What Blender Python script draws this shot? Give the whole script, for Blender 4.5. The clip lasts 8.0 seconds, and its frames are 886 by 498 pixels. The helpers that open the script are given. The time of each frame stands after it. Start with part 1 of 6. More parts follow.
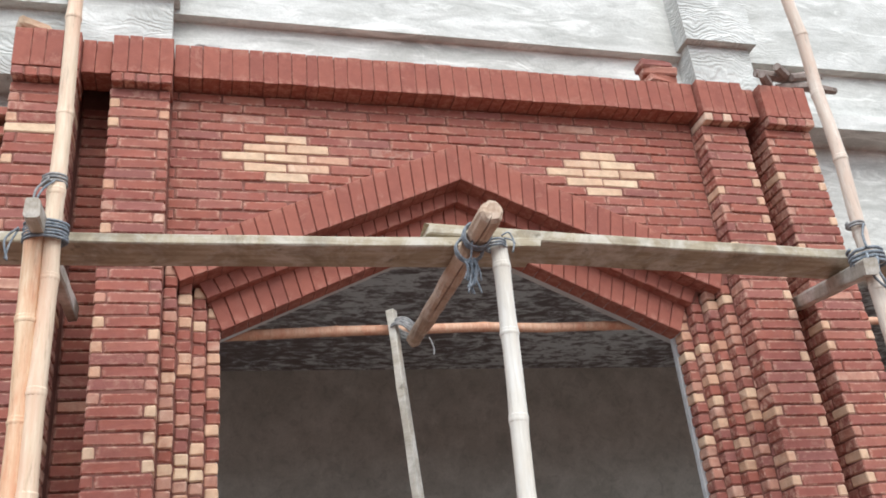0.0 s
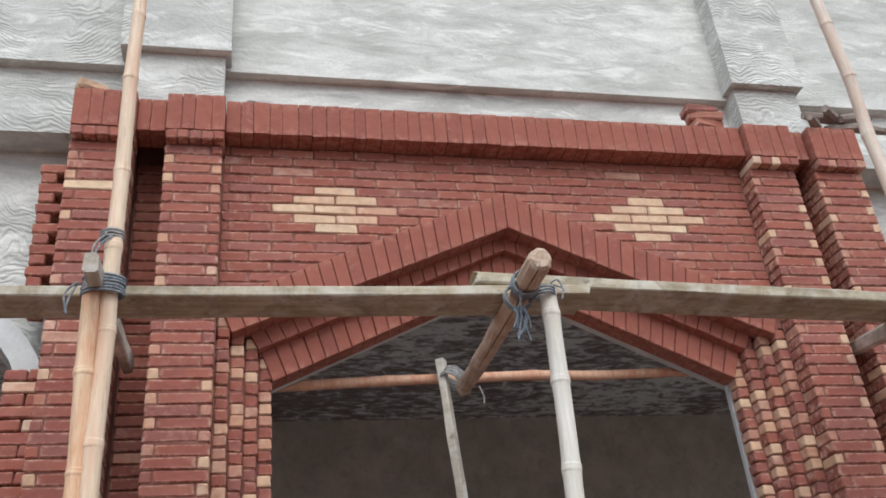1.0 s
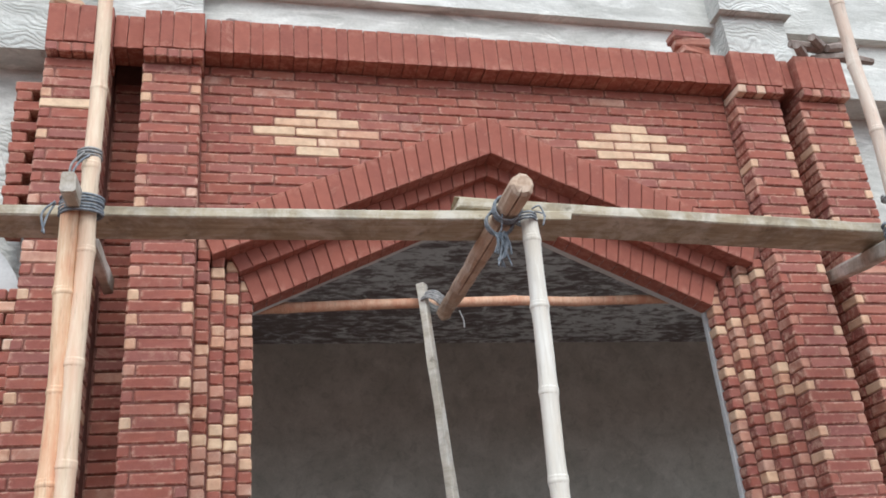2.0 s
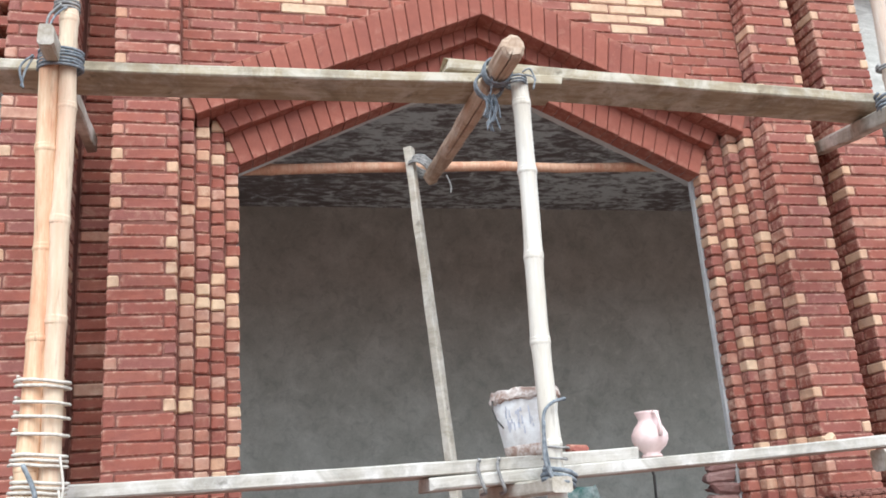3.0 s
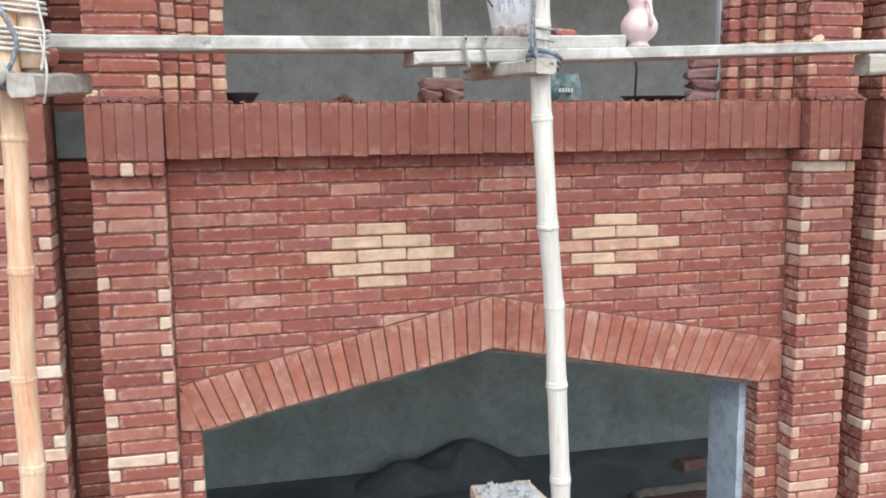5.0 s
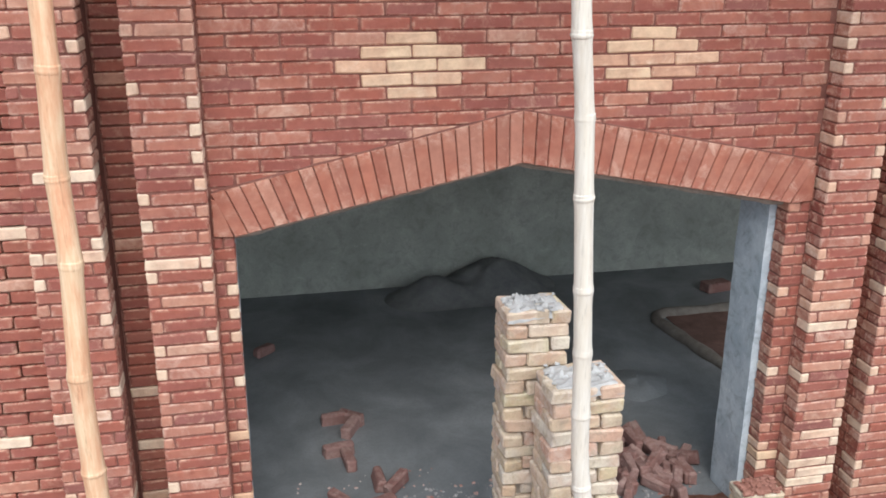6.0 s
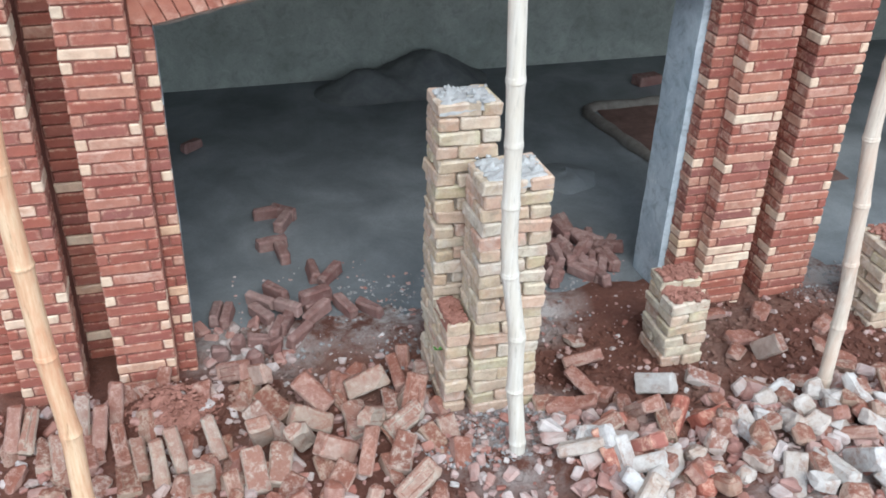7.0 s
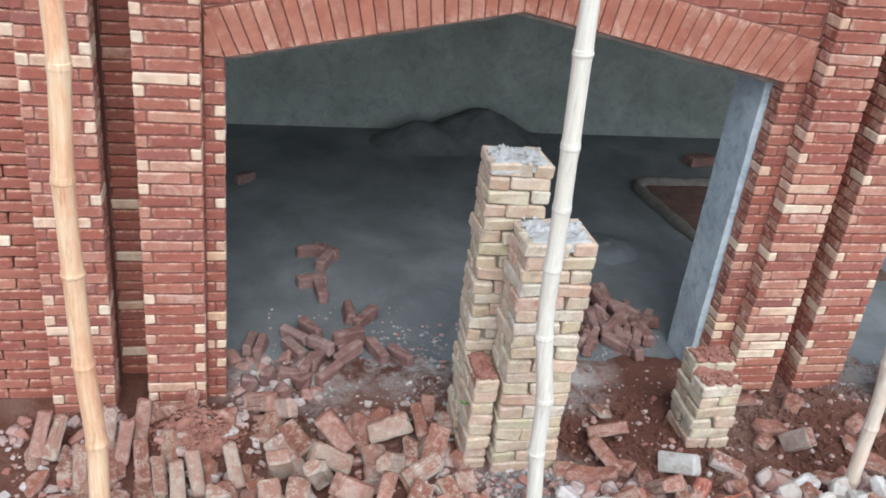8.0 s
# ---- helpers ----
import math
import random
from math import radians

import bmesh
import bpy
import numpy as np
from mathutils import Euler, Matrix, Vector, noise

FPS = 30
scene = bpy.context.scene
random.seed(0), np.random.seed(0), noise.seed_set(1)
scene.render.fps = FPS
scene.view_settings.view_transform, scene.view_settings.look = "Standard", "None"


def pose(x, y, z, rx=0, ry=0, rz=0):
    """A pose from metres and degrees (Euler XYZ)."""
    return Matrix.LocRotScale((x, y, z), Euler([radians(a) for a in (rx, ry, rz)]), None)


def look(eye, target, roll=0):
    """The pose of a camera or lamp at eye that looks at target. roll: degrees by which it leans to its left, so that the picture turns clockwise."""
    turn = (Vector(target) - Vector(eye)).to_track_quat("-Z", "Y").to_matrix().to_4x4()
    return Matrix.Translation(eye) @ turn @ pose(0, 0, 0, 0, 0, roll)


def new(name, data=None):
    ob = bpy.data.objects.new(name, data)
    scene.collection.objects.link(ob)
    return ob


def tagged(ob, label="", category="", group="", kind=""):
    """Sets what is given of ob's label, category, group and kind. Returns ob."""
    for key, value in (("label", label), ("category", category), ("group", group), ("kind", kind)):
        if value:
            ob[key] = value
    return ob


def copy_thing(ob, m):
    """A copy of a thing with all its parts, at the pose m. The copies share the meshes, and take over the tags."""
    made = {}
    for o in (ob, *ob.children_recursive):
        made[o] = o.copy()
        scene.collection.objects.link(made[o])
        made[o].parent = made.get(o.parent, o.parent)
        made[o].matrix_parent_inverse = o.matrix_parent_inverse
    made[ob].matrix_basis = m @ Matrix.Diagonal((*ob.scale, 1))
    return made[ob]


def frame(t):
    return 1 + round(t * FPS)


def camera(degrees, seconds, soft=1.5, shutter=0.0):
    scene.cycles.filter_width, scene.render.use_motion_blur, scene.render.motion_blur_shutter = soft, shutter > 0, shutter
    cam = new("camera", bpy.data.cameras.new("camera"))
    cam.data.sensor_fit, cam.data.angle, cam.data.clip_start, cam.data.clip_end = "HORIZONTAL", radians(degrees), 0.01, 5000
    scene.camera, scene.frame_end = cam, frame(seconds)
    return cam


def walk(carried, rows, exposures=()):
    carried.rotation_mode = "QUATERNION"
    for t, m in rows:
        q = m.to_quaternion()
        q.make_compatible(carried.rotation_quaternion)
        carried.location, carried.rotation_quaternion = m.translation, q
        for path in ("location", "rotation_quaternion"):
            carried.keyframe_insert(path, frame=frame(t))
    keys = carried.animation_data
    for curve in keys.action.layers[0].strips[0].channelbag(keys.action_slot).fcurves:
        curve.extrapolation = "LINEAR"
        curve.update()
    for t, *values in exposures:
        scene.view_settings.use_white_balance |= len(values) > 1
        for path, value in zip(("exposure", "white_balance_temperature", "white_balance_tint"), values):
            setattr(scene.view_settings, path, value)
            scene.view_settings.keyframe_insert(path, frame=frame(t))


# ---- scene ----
cam = camera(50.9, 8.0, soft=1.8)
PATH = [
    (0, (-0.661, -4.309, 3.34), (-0.154, -2.589, 4.226), -6.0),
    (0.5, (-0.669, -4.313, 3.342), (-0.233, -2.624, 4.319), -5.8),
    (1, (-0.672, -4.321, 3.335), (-0.265, -2.629, 4.321), -5.5),
    (2.5, (-0.665, -4.306, 3.33), (-0.199, -2.497, 4.044), -4.6),
    (3, (-0.665, -4.3, 3.325), (-0.188, -2.444, 3.899), -4.2),
    (3.5, (-0.668, -4.298, 3.32), (-0.142, -2.405, 3.696), -4.2),
    (4, (-0.671, -4.292, 3.313), (-0.108, -2.379, 3.467), -3.3),
    (4.5, (-0.671, -4.274, 3.302), (-0.113, -2.356, 3.215), -1.7),
    (4.7, (-0.669, -4.265, 3.299), (-0.129, -2.347, 3.124), -1.1),
    (5.8, (-0.648, -4.271, 3.195), (-0.276, -2.386, 2.638), 0.4),
    (6, (-0.646, -4.269, 3.218), (-0.245, -2.42, 2.57), 0.2),
    (6.5, (-0.641, -4.264, 3.206), (-0.164, -2.522, 2.348), 0.2),
    (7, (-0.638, -4.251, 3.19), (-0.136, -2.618, 2.151), 2.0),
    (7.5, (-0.65, -4.263, 3.188), (-0.157, -2.639, 2.13), 5.1),
    (8, (-0.669, -4.297, 3.201), (-0.236, -2.585, 2.261), 6.9),
]
EXPOSURES = [(0, 0.64, 6300, 9), (0.5, 0.48, 6300, 9), (1, 0.24, 6300, 9), (2.5, 0.72, 6150, 8), (3, 0.85, 6200, 8), (3.5, 0.88, 6200, 8), (4, 0.94, 6150, 7), (4.5, 0.77, 6050, 7), (6, 0.68, 6500, 10), (6.5, 0.76, 6200, 9), (7, 0.68, 6000, 6), (8, 0.64, 6120, 7)]
walk(cam, [(t, look(eye, target, roll)) for t, eye, target, roll in PATH], EXPOSURES)

GROUND = -0.1

# ---- light ----
SUN_UP, SUN_ROUND = 48.0, 181.0
world = bpy.data.worlds.new("sky")
scene.world = world
world.use_nodes = True
wn = world.node_tree
sky = wn.nodes.new("ShaderNodeTexSky")
sky.sky_type, sky.sun_disc = "NISHITA", False
sky.sun_elevation, sky.sun_rotation = radians(SUN_UP), radians(SUN_ROUND)
sky.air_density, sky.dust_density, sky.ozone_density = 1.0, 4.0, 1.0
haze = wn.nodes.new("ShaderNodeMix")
haze.data_type = "RGBA"
haze.inputs[0].default_value = 0.75
haze.inputs[7].default_value = (7.0, 7.95, 9.0, 1)
wn.links.new(sky.outputs[0], haze.inputs[6])
wn.links.new(haze.outputs[2], wn.nodes["Background"].inputs[0])
wn.nodes["Background"].inputs[1].default_value = 0.148
sun = new("sun", bpy.data.lights.new("sun", "SUN"))
sun.data.energy, sun.data.angle, sun.data.color = 1.45, radians(38), (1.0, 0.98, 0.95)
sa, se = radians(SUN_ROUND), radians(SUN_UP)
sun_from = Vector((math.sin(sa) * math.cos(se), math.cos(sa) * math.cos(se), math.sin(se)))
sun.matrix_world = look(sun_from * 30, (0, 0, 0))

# ---- materials ----
def ramp(nt, stops):
    r = nt.nodes.new("ShaderNodeValToRGB")
    e = r.color_ramp.elements
    while len(e) < len(stops):
        e.new(0.5)
    for k, (p, c) in zip(e, stops):
        k.position, k.color = p, (*c, 1)
    return r


def noise_node(nt, scale, detail=4.0, rough=0.6, vector=None, distortion=0.0):
    n = nt.nodes.new("ShaderNodeTexNoise")
    n.inputs["Scale"].default_value, n.inputs["Detail"].default_value = scale, detail
    n.inputs["Roughness"].default_value, n.inputs["Distortion"].default_value = rough, distortion
    if vector is not None:
        nt.links.new(vector, n.inputs["Vector"])
    return n


def mix(nt, factor, a, b, kind="MIX"):
    m = nt.nodes.new("ShaderNodeMix")
    m.data_type, m.blend_type = "RGBA", kind
    for i, v in ((0, factor), (6, a), (7, b)):
        if isinstance(v, (int, float)):
            m.inputs[i].default_value = v
        elif isinstance(v, tuple):
            m.inputs[i].default_value = (*v, 1)
        else:
            nt.links.new(v, m.inputs[i])
    return m.outputs[2]


def calc(nt, op, a, b=0.0):
    m = nt.nodes.new("ShaderNodeMath")
    m.operation = op
    m.use_clamp = op in ("MULTIPLY", "ADD", "SUBTRACT")
    for i, v in enumerate((a, b)):
        if isinstance(v, (int, float)):
            m.inputs[i].default_value = v
        else:
            nt.links.new(v, m.inputs[i])
    return m.outputs[0]


def span(nt, value, lo, hi, to_lo=0.0, to_hi=1.0):
    m = nt.nodes.new("ShaderNodeMapRange")
    nt.links.new(value, m.inputs[0])
    for i, v in enumerate((lo, hi, to_lo, to_hi)):
        m.inputs[i + 1].default_value = v
    return m.outputs[0]


def start(name, rough=0.85):
    m = bpy.data.materials.new(name)
    m.use_nodes = True
    nt = m.node_tree
    sh = nt.nodes["Principled BSDF"]
    sh.inputs["Roughness"].default_value = rough
    sh.inputs["Specular IOR Level"].default_value = 0.3
    place = nt.nodes.new("ShaderNodeTexCoord").outputs["Object"]
    return m, nt, sh, place


def world_place(nt):
    return nt.nodes.new("ShaderNodeNewGeometry").outputs["Position"]


def relief(nt, sh, height, depth, strength=0.6):
    b = nt.nodes.new("ShaderNodeBump")
    b.inputs["Strength"].default_value, b.inputs["Distance"].default_value = strength, depth
    nt.links.new(height, b.inputs["Height"])
    nt.links.new(b.outputs[0], sh.inputs["Normal"])


def brick_material(name, stops, stain, stain_lo=0.58, speck=0.25, island=False, wear=0.0, dust=None, depth=0.006, crust=None):
    """Fired clay: a tone for each brick, blotches, pale lime smears, worn pale arrises and fine grit."""
    m, nt, sh, place = start(name, 0.88)
    own = nt.nodes.new("ShaderNodeTexCoord").outputs["Generated"]
    place = world_place(nt)
    if island:
        rnd = nt.nodes.new("ShaderNodeNewGeometry").outputs["Random Per Island"]
    else:
        rnd = nt.nodes.new("ShaderNodeObjectInfo").outputs["Random"]
    r = ramp(nt, stops)
    nt.links.new(rnd, r.inputs[0])
    spread = nt.nodes.new("ShaderNodeVectorMath")
    spread.operation = "MULTIPLY_ADD"
    nt.links.new(rnd, spread.inputs[0])
    spread.inputs[1].default_value = (37.0, 91.0, 53.0)
    nt.links.new(place, spread.inputs[2])
    place = spread.outputs[0]
    blotch = noise_node(nt, 16, 4, 0.65, place)
    grit = noise_node(nt, 160, 3, 0.7, place)
    tone = noise_node(nt, 6, 3, 0.6, place)
    c = mix(nt, span(nt, tone.outputs[0], 0.42, 0.68, 0.0, 0.55), r.outputs[0], stops[len(stops) // 2 + 1 if len(stops) > 3 else 1][1])
    c = mix(nt, span(nt, blotch.outputs[0], 0.35, 0.7, 0.0, 0.34), c, (0.16, 0.055, 0.042))
    smear = noise_node(nt, 8, 6, 0.72, place, 0.6)
    amount = calc(nt, "MULTIPLY", span(nt, smear.outputs[0], stain_lo, 0.78), span(nt, rnd, 0.2, 1.0, 0.15, 0.85))
    c = mix(nt, amount, c, stain)
    if wear:
        part = nt.nodes.new("ShaderNodeSeparateXYZ")
        nt.links.new(own, part.inputs[0])
        rough_edge = noise_node(nt, 24, 5, 0.75, place)
        edge = None
        for axis, lo in ((0, 0.41), (2, 0.24)):
            m0 = nt.nodes.new("ShaderNodeMath")
            m0.operation = "SUBTRACT"
            nt.links.new(part.outputs[axis], m0.inputs[0])
            m0.inputs[1].default_value = 0.5
            d = span(nt, calc(nt, "ABSOLUTE", m0.outputs[0]), lo, 0.5)
            edge = d if edge is None else calc(nt, "MAXIMUM", edge, d)
        chipped = calc(nt, "MULTIPLY", edge, span(nt, rough_edge.outputs[0], 0.46, 0.62))
        c = mix(nt, calc(nt, "MULTIPLY", chipped, wear), c, tuple(min(0.85, v * 1.05) for v in stain))
    if dust:
        powder = noise_node(nt, 13, 6, 0.75, place, 0.5)
        c = mix(nt, span(nt, powder.outputs[0], 0.52, 0.66, 0.0, 0.8), c, dust)
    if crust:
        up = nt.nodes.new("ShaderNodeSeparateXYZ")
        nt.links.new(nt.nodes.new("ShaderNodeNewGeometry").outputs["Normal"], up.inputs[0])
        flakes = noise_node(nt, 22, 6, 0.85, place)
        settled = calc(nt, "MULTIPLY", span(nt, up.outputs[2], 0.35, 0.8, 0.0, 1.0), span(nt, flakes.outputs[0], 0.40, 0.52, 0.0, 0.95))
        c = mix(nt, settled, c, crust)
    c = mix(nt, span(nt, grit.outputs[0], 0.55, 0.75, 0.0, speck), c, (0.10, 0.04, 0.034))
    nt.links.new(c, sh.inputs["Base Color"])
    both = calc(nt, "ADD", calc(nt, "MULTIPLY", blotch.outputs[0], 0.7), calc(nt, "MULTIPLY", grit.outputs[0], 0.4))
    relief(nt, sh, both, depth, 0.6)
    return m


RED = [(0.0, (0.315, 0.105, 0.074)), (0.3, (0.365, 0.12, 0.083)), (0.55, (0.285, 0.093, 0.072)), (0.75, (0.395, 0.15, 0.105)), (0.9, (0.31, 0.118, 0.096)), (1.0, (0.275, 0.11, 0.092))]
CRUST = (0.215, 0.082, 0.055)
red_brick = brick_material("red_brick", RED, (0.60, 0.38, 0.28), 0.57, wear=0.95, depth=0.009)
soldier_brick = brick_material("soldier_brick", [(0, (0.30, 0.10, 0.072)), (0.5, (0.34, 0.115, 0.08)), (1, (0.275, 0.092, 0.068))], (0.50, 0.26, 0.19), 0.57, 0.16, wear=0.55, depth=0.009)
sill_brick = brick_material("sill_brick", [(0, (0.27, 0.096, 0.068)), (0.3, (0.30, 0.114, 0.081)), (0.6, (0.235, 0.082, 0.06)), (1, (0.28, 0.12, 0.09))], (0.48, 0.26, 0.18), 0.58, 0.2, wear=0.6, depth=0.011)
pale_brick = brick_material("pale_brick", [(0, (0.70, 0.48, 0.32)), (0.4, (0.76, 0.58, 0.39)), (0.75, (0.67, 0.43, 0.29)), (1.0, (0.59, 0.34, 0.23))], (0.80, 0.68, 0.52), 0.5, 0.16)
blush_brick = brick_material("blush_brick", [(0, (0.68, 0.44, 0.28)), (0.4, (0.74, 0.535, 0.36)), (0.75, (0.62, 0.37, 0.24)), (1.0, (0.55, 0.29, 0.19))], (0.80, 0.63, 0.46), 0.5, 0.12, wear=0.4)
cream_brick = brick_material("cream_brick", [(0, (0.74, 0.55, 0.40)), (0.4, (0.80, 0.66, 0.50)), (0.75, (0.70, 0.48, 0.34)), (1.0, (0.62, 0.37, 0.26))], (0.82, 0.72, 0.60), 0.5, 0.12, wear=0.4)
worn_brick = brick_material("worn_brick", [(0, (0.44, 0.19, 0.13)), (0.4, (0.50, 0.25, 0.175)), (0.75, (0.40, 0.165, 0.115)), (1.0, (0.55, 0.33, 0.24))], (0.72, 0.54, 0.42), 0.48, 0.14, wear=0.6)
dusty_brick = brick_material("dusty_brick", [(0, (0.365, 0.132, 0.089)), (0.4, (0.42, 0.165, 0.114)), (0.7, (0.335, 0.118, 0.083)), (1, (0.45, 0.21, 0.152))], (0.64, 0.47, 0.38), 0.48, 0.14, wear=0.8, depth=0.009)
ring_brick = brick_material("ring_brick", [(0, (0.36, 0.127, 0.083)), (0.35, (0.41, 0.155, 0.103)), (0.6, (0.31, 0.108, 0.075)), (0.85, (0.47, 0.225, 0.16)), (1, (0.39, 0.145, 0.10))], (0.66, 0.46, 0.36), 0.55, 0.12, wear=0.5, depth=0.009)
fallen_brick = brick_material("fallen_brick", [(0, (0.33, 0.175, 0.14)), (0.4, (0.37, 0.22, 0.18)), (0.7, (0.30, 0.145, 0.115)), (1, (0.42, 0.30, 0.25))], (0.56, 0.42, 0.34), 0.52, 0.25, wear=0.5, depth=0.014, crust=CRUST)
# dusty brown tones, darkened further: the shade indoors is put into the colour
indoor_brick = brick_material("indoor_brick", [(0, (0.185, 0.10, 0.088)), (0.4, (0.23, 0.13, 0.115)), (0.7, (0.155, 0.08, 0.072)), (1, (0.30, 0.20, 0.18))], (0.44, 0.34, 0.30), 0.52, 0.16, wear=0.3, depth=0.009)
yellow_brick = brick_material("yellow_brick", [(0, (0.60, 0.48, 0.33)), (0.2, (0.64, 0.57, 0.43)), (0.38, (0.60, 0.42, 0.31)), (0.55, (0.57, 0.52, 0.33)), (0.75, (0.56, 0.34, 0.25)), (0.88, (0.62, 0.54, 0.40)), (1, (0.63, 0.58, 0.48))], (0.72, 0.69, 0.62), 0.46, 0.35, wear=0.5, dust=(0.36, 0.29, 0.215), depth=0.022)
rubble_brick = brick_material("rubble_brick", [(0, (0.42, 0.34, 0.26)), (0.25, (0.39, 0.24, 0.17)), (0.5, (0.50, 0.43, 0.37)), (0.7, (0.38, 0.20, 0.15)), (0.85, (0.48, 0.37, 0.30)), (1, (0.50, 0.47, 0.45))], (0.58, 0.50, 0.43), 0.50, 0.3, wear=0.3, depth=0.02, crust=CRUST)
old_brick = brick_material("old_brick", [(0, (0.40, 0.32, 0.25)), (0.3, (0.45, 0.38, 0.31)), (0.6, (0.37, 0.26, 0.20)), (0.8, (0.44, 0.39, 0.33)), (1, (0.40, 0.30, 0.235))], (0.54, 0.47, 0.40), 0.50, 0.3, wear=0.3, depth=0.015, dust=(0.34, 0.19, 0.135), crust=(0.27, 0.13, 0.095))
lime_brick = brick_material("lime_brick", [(0, (0.50, 0.46, 0.41)), (0.3, (0.54, 0.52, 0.49)), (0.6, (0.46, 0.38, 0.31)), (0.8, (0.57, 0.57, 0.56)), (1, (0.52, 0.45, 0.39))], (0.66, 0.64, 0.61), 0.48, 0.3, wear=0.3, dust=(0.32, 0.20, 0.15), depth=0.02)
rubble_chips = brick_material("rubble_chips", [(0, (0.46, 0.41, 0.38)), (0.3, (0.36, 0.17, 0.13)), (0.5, (0.58, 0.56, 0.54)), (0.7, (0.32, 0.13, 0.10)), (1, (0.50, 0.48, 0.46))], (0.62, 0.6, 0.57), 0.5, 0.25, island=True)


def plaster_material(name, lo, hi, waves=0.0, scale=1.6, depth=0.01, combed=1.0, blotches=0.0):
    """Bare cement render with clouded tone and, if wished, combed waves."""
    m, nt, sh, place = start(name, 0.92)
    place = world_place(nt)
    drawn = nt.nodes.new("ShaderNodeMapping")
    drawn.inputs["Scale"].default_value = (0.55, 1.0, 1.7) if waves else (1.0, 1.0, 1.0)
    nt.links.new(place, drawn.inputs[0])
    cloud = noise_node(nt, scale, 6, 0.62, drawn.outputs[0], 0.4)
    fine = noise_node(nt, 55, 4, 0.7, place)
    r = ramp(nt, [(0.3, lo), (0.5, tuple((a + b) / 2 for a, b in zip(lo, hi))), (0.68, hi)])
    nt.links.new(cloud.outputs[0], r.inputs[0])
    c = mix(nt, span(nt, fine.outputs[0], 0.45, 0.75, 0.0, 0.3), r.outputs[0], tuple(v * 0.72 for v in lo))
    height = calc(nt, "MULTIPLY", fine.outputs[0], 0.35)
    if waves:
        bend = noise_node(nt, 0.9, 3, 0.5, place)
        shift = nt.nodes.new("ShaderNodeVectorMath")
        shift.operation = "MULTIPLY_ADD"
        nt.links.new(bend.outputs[1], shift.inputs[0])
        shift.inputs[1].default_value = (1.3, 0.0, 1.3)
        nt.links.new(place, shift.inputs[2])
        w = nt.nodes.new("ShaderNodeTexWave")
        w.wave_type, w.bands_direction = "BANDS", "Z"
        w.inputs["Scale"].default_value, w.inputs["Distortion"].default_value = waves, 14.0
        w.inputs["Detail"].default_value, w.inputs["Detail Scale"].default_value = 4.0, 8.0 / waves
        nt.links.new(shift.outputs[0], w.inputs["Vector"])
        patch = noise_node(nt, 2.2, 5, 0.65, place)
        comb = calc(nt, "MULTIPLY", w.outputs[1], span(nt, patch.outputs[0], 0.44, 0.62, 0.06 * combed, 0.75 * combed))
        height = calc(nt, "ADD", height, comb)
        c = mix(nt, calc(nt, "MULTIPLY", comb, 0.30), c, tuple(v * 0.5 for v in lo))
        flat = nt.nodes.new("ShaderNodeMapping")
        flat.inputs["Scale"].default_value = (0.4, 1.0, 1.6)
        nt.links.new(place, flat.inputs[0])
        swipe = noise_node(nt, 7.0, 5, 0.7, flat.outputs[0], 0.8)
        c = mix(nt, span(nt, swipe.outputs[0], 0.53, 0.66, 0.0, 0.6), c, tuple(min(0.85, v * 1.2) for v in hi))
        c = mix(nt, span(nt, swipe.outputs[0], 0.46, 0.34, 0.0, 0.5), c, tuple(v * 0.8 for v in lo))
        height = calc(nt, "ADD", height, calc(nt, "MULTIPLY", swipe.outputs[0], 0.4))
    if blotches:
        spots = noise_node(nt, 9.0, 6, 0.75, place, 0.6)
        c = mix(nt, span(nt, spots.outputs[0], 0.50, 0.64, 0.0, blotches), c, tuple(v * 0.55 for v in lo))
        c = mix(nt, span(nt, spots.outputs[0], 0.42, 0.32, 0.0, blotches), c, tuple(min(0.8, v * 1.25) for v in hi))
    nt.links.new(c, sh.inputs["Base Color"])
    relief(nt, sh, height, depth, 0.7)
    return m


mortar = plaster_material("mortar", (0.165, 0.068, 0.053), (0.265, 0.122, 0.095), 0, 9, 0.004)
pier_mortar = plaster_material("pier_mortar", (0.22, 0.185, 0.15), (0.38, 0.33, 0.28), 0, 9, 0.01)
top_mortar = plaster_material("top_mortar", (0.29, 0.29, 0.285), (0.48, 0.48, 0.47), 0, 9, 0.012)
brick_dust = plaster_material("brick_dust", (0.20, 0.085, 0.062), (0.36, 0.18, 0.14), 0, 22, 0.012)
kerb_cement = plaster_material("kerb_cement", (0.13, 0.115, 0.10), (0.22, 0.20, 0.175), 0, 9, 0.01)
lime_mortar = plaster_material("lime_mortar", (0.36, 0.34, 0.32), (0.52, 0.50, 0.47), 0, 9, 0.01)
pit_soil = plaster_material("pit_soil", (0.10, 0.058, 0.047), (0.17, 0.10, 0.083), 0, 7, 0.012)
grit_grey = plaster_material("grit_grey", (0.19, 0.18, 0.18), (0.36, 0.35, 0.345), 0, 30, 0.004)
wavy_plaster = plaster_material("wavy_plaster", (0.42, 0.422, 0.385), (0.70, 0.70, 0.655), 6.0, 3.0, 0.010, 0.35)
combed_plaster = plaster_material("combed_plaster", (0.40, 0.402, 0.37), (0.69, 0.69, 0.645), 9.0, 3.0, 0.014)
smooth_plaster = plaster_material("smooth_plaster", (0.42, 0.43, 0.42), (0.62, 0.63, 0.62), 0, 2.2, 0.004)
room_plaster = plaster_material("room_plaster", (0.44, 0.42, 0.365), (0.62, 0.595, 0.535), 0, 3.2, 0.004, 1.0, 0.32)
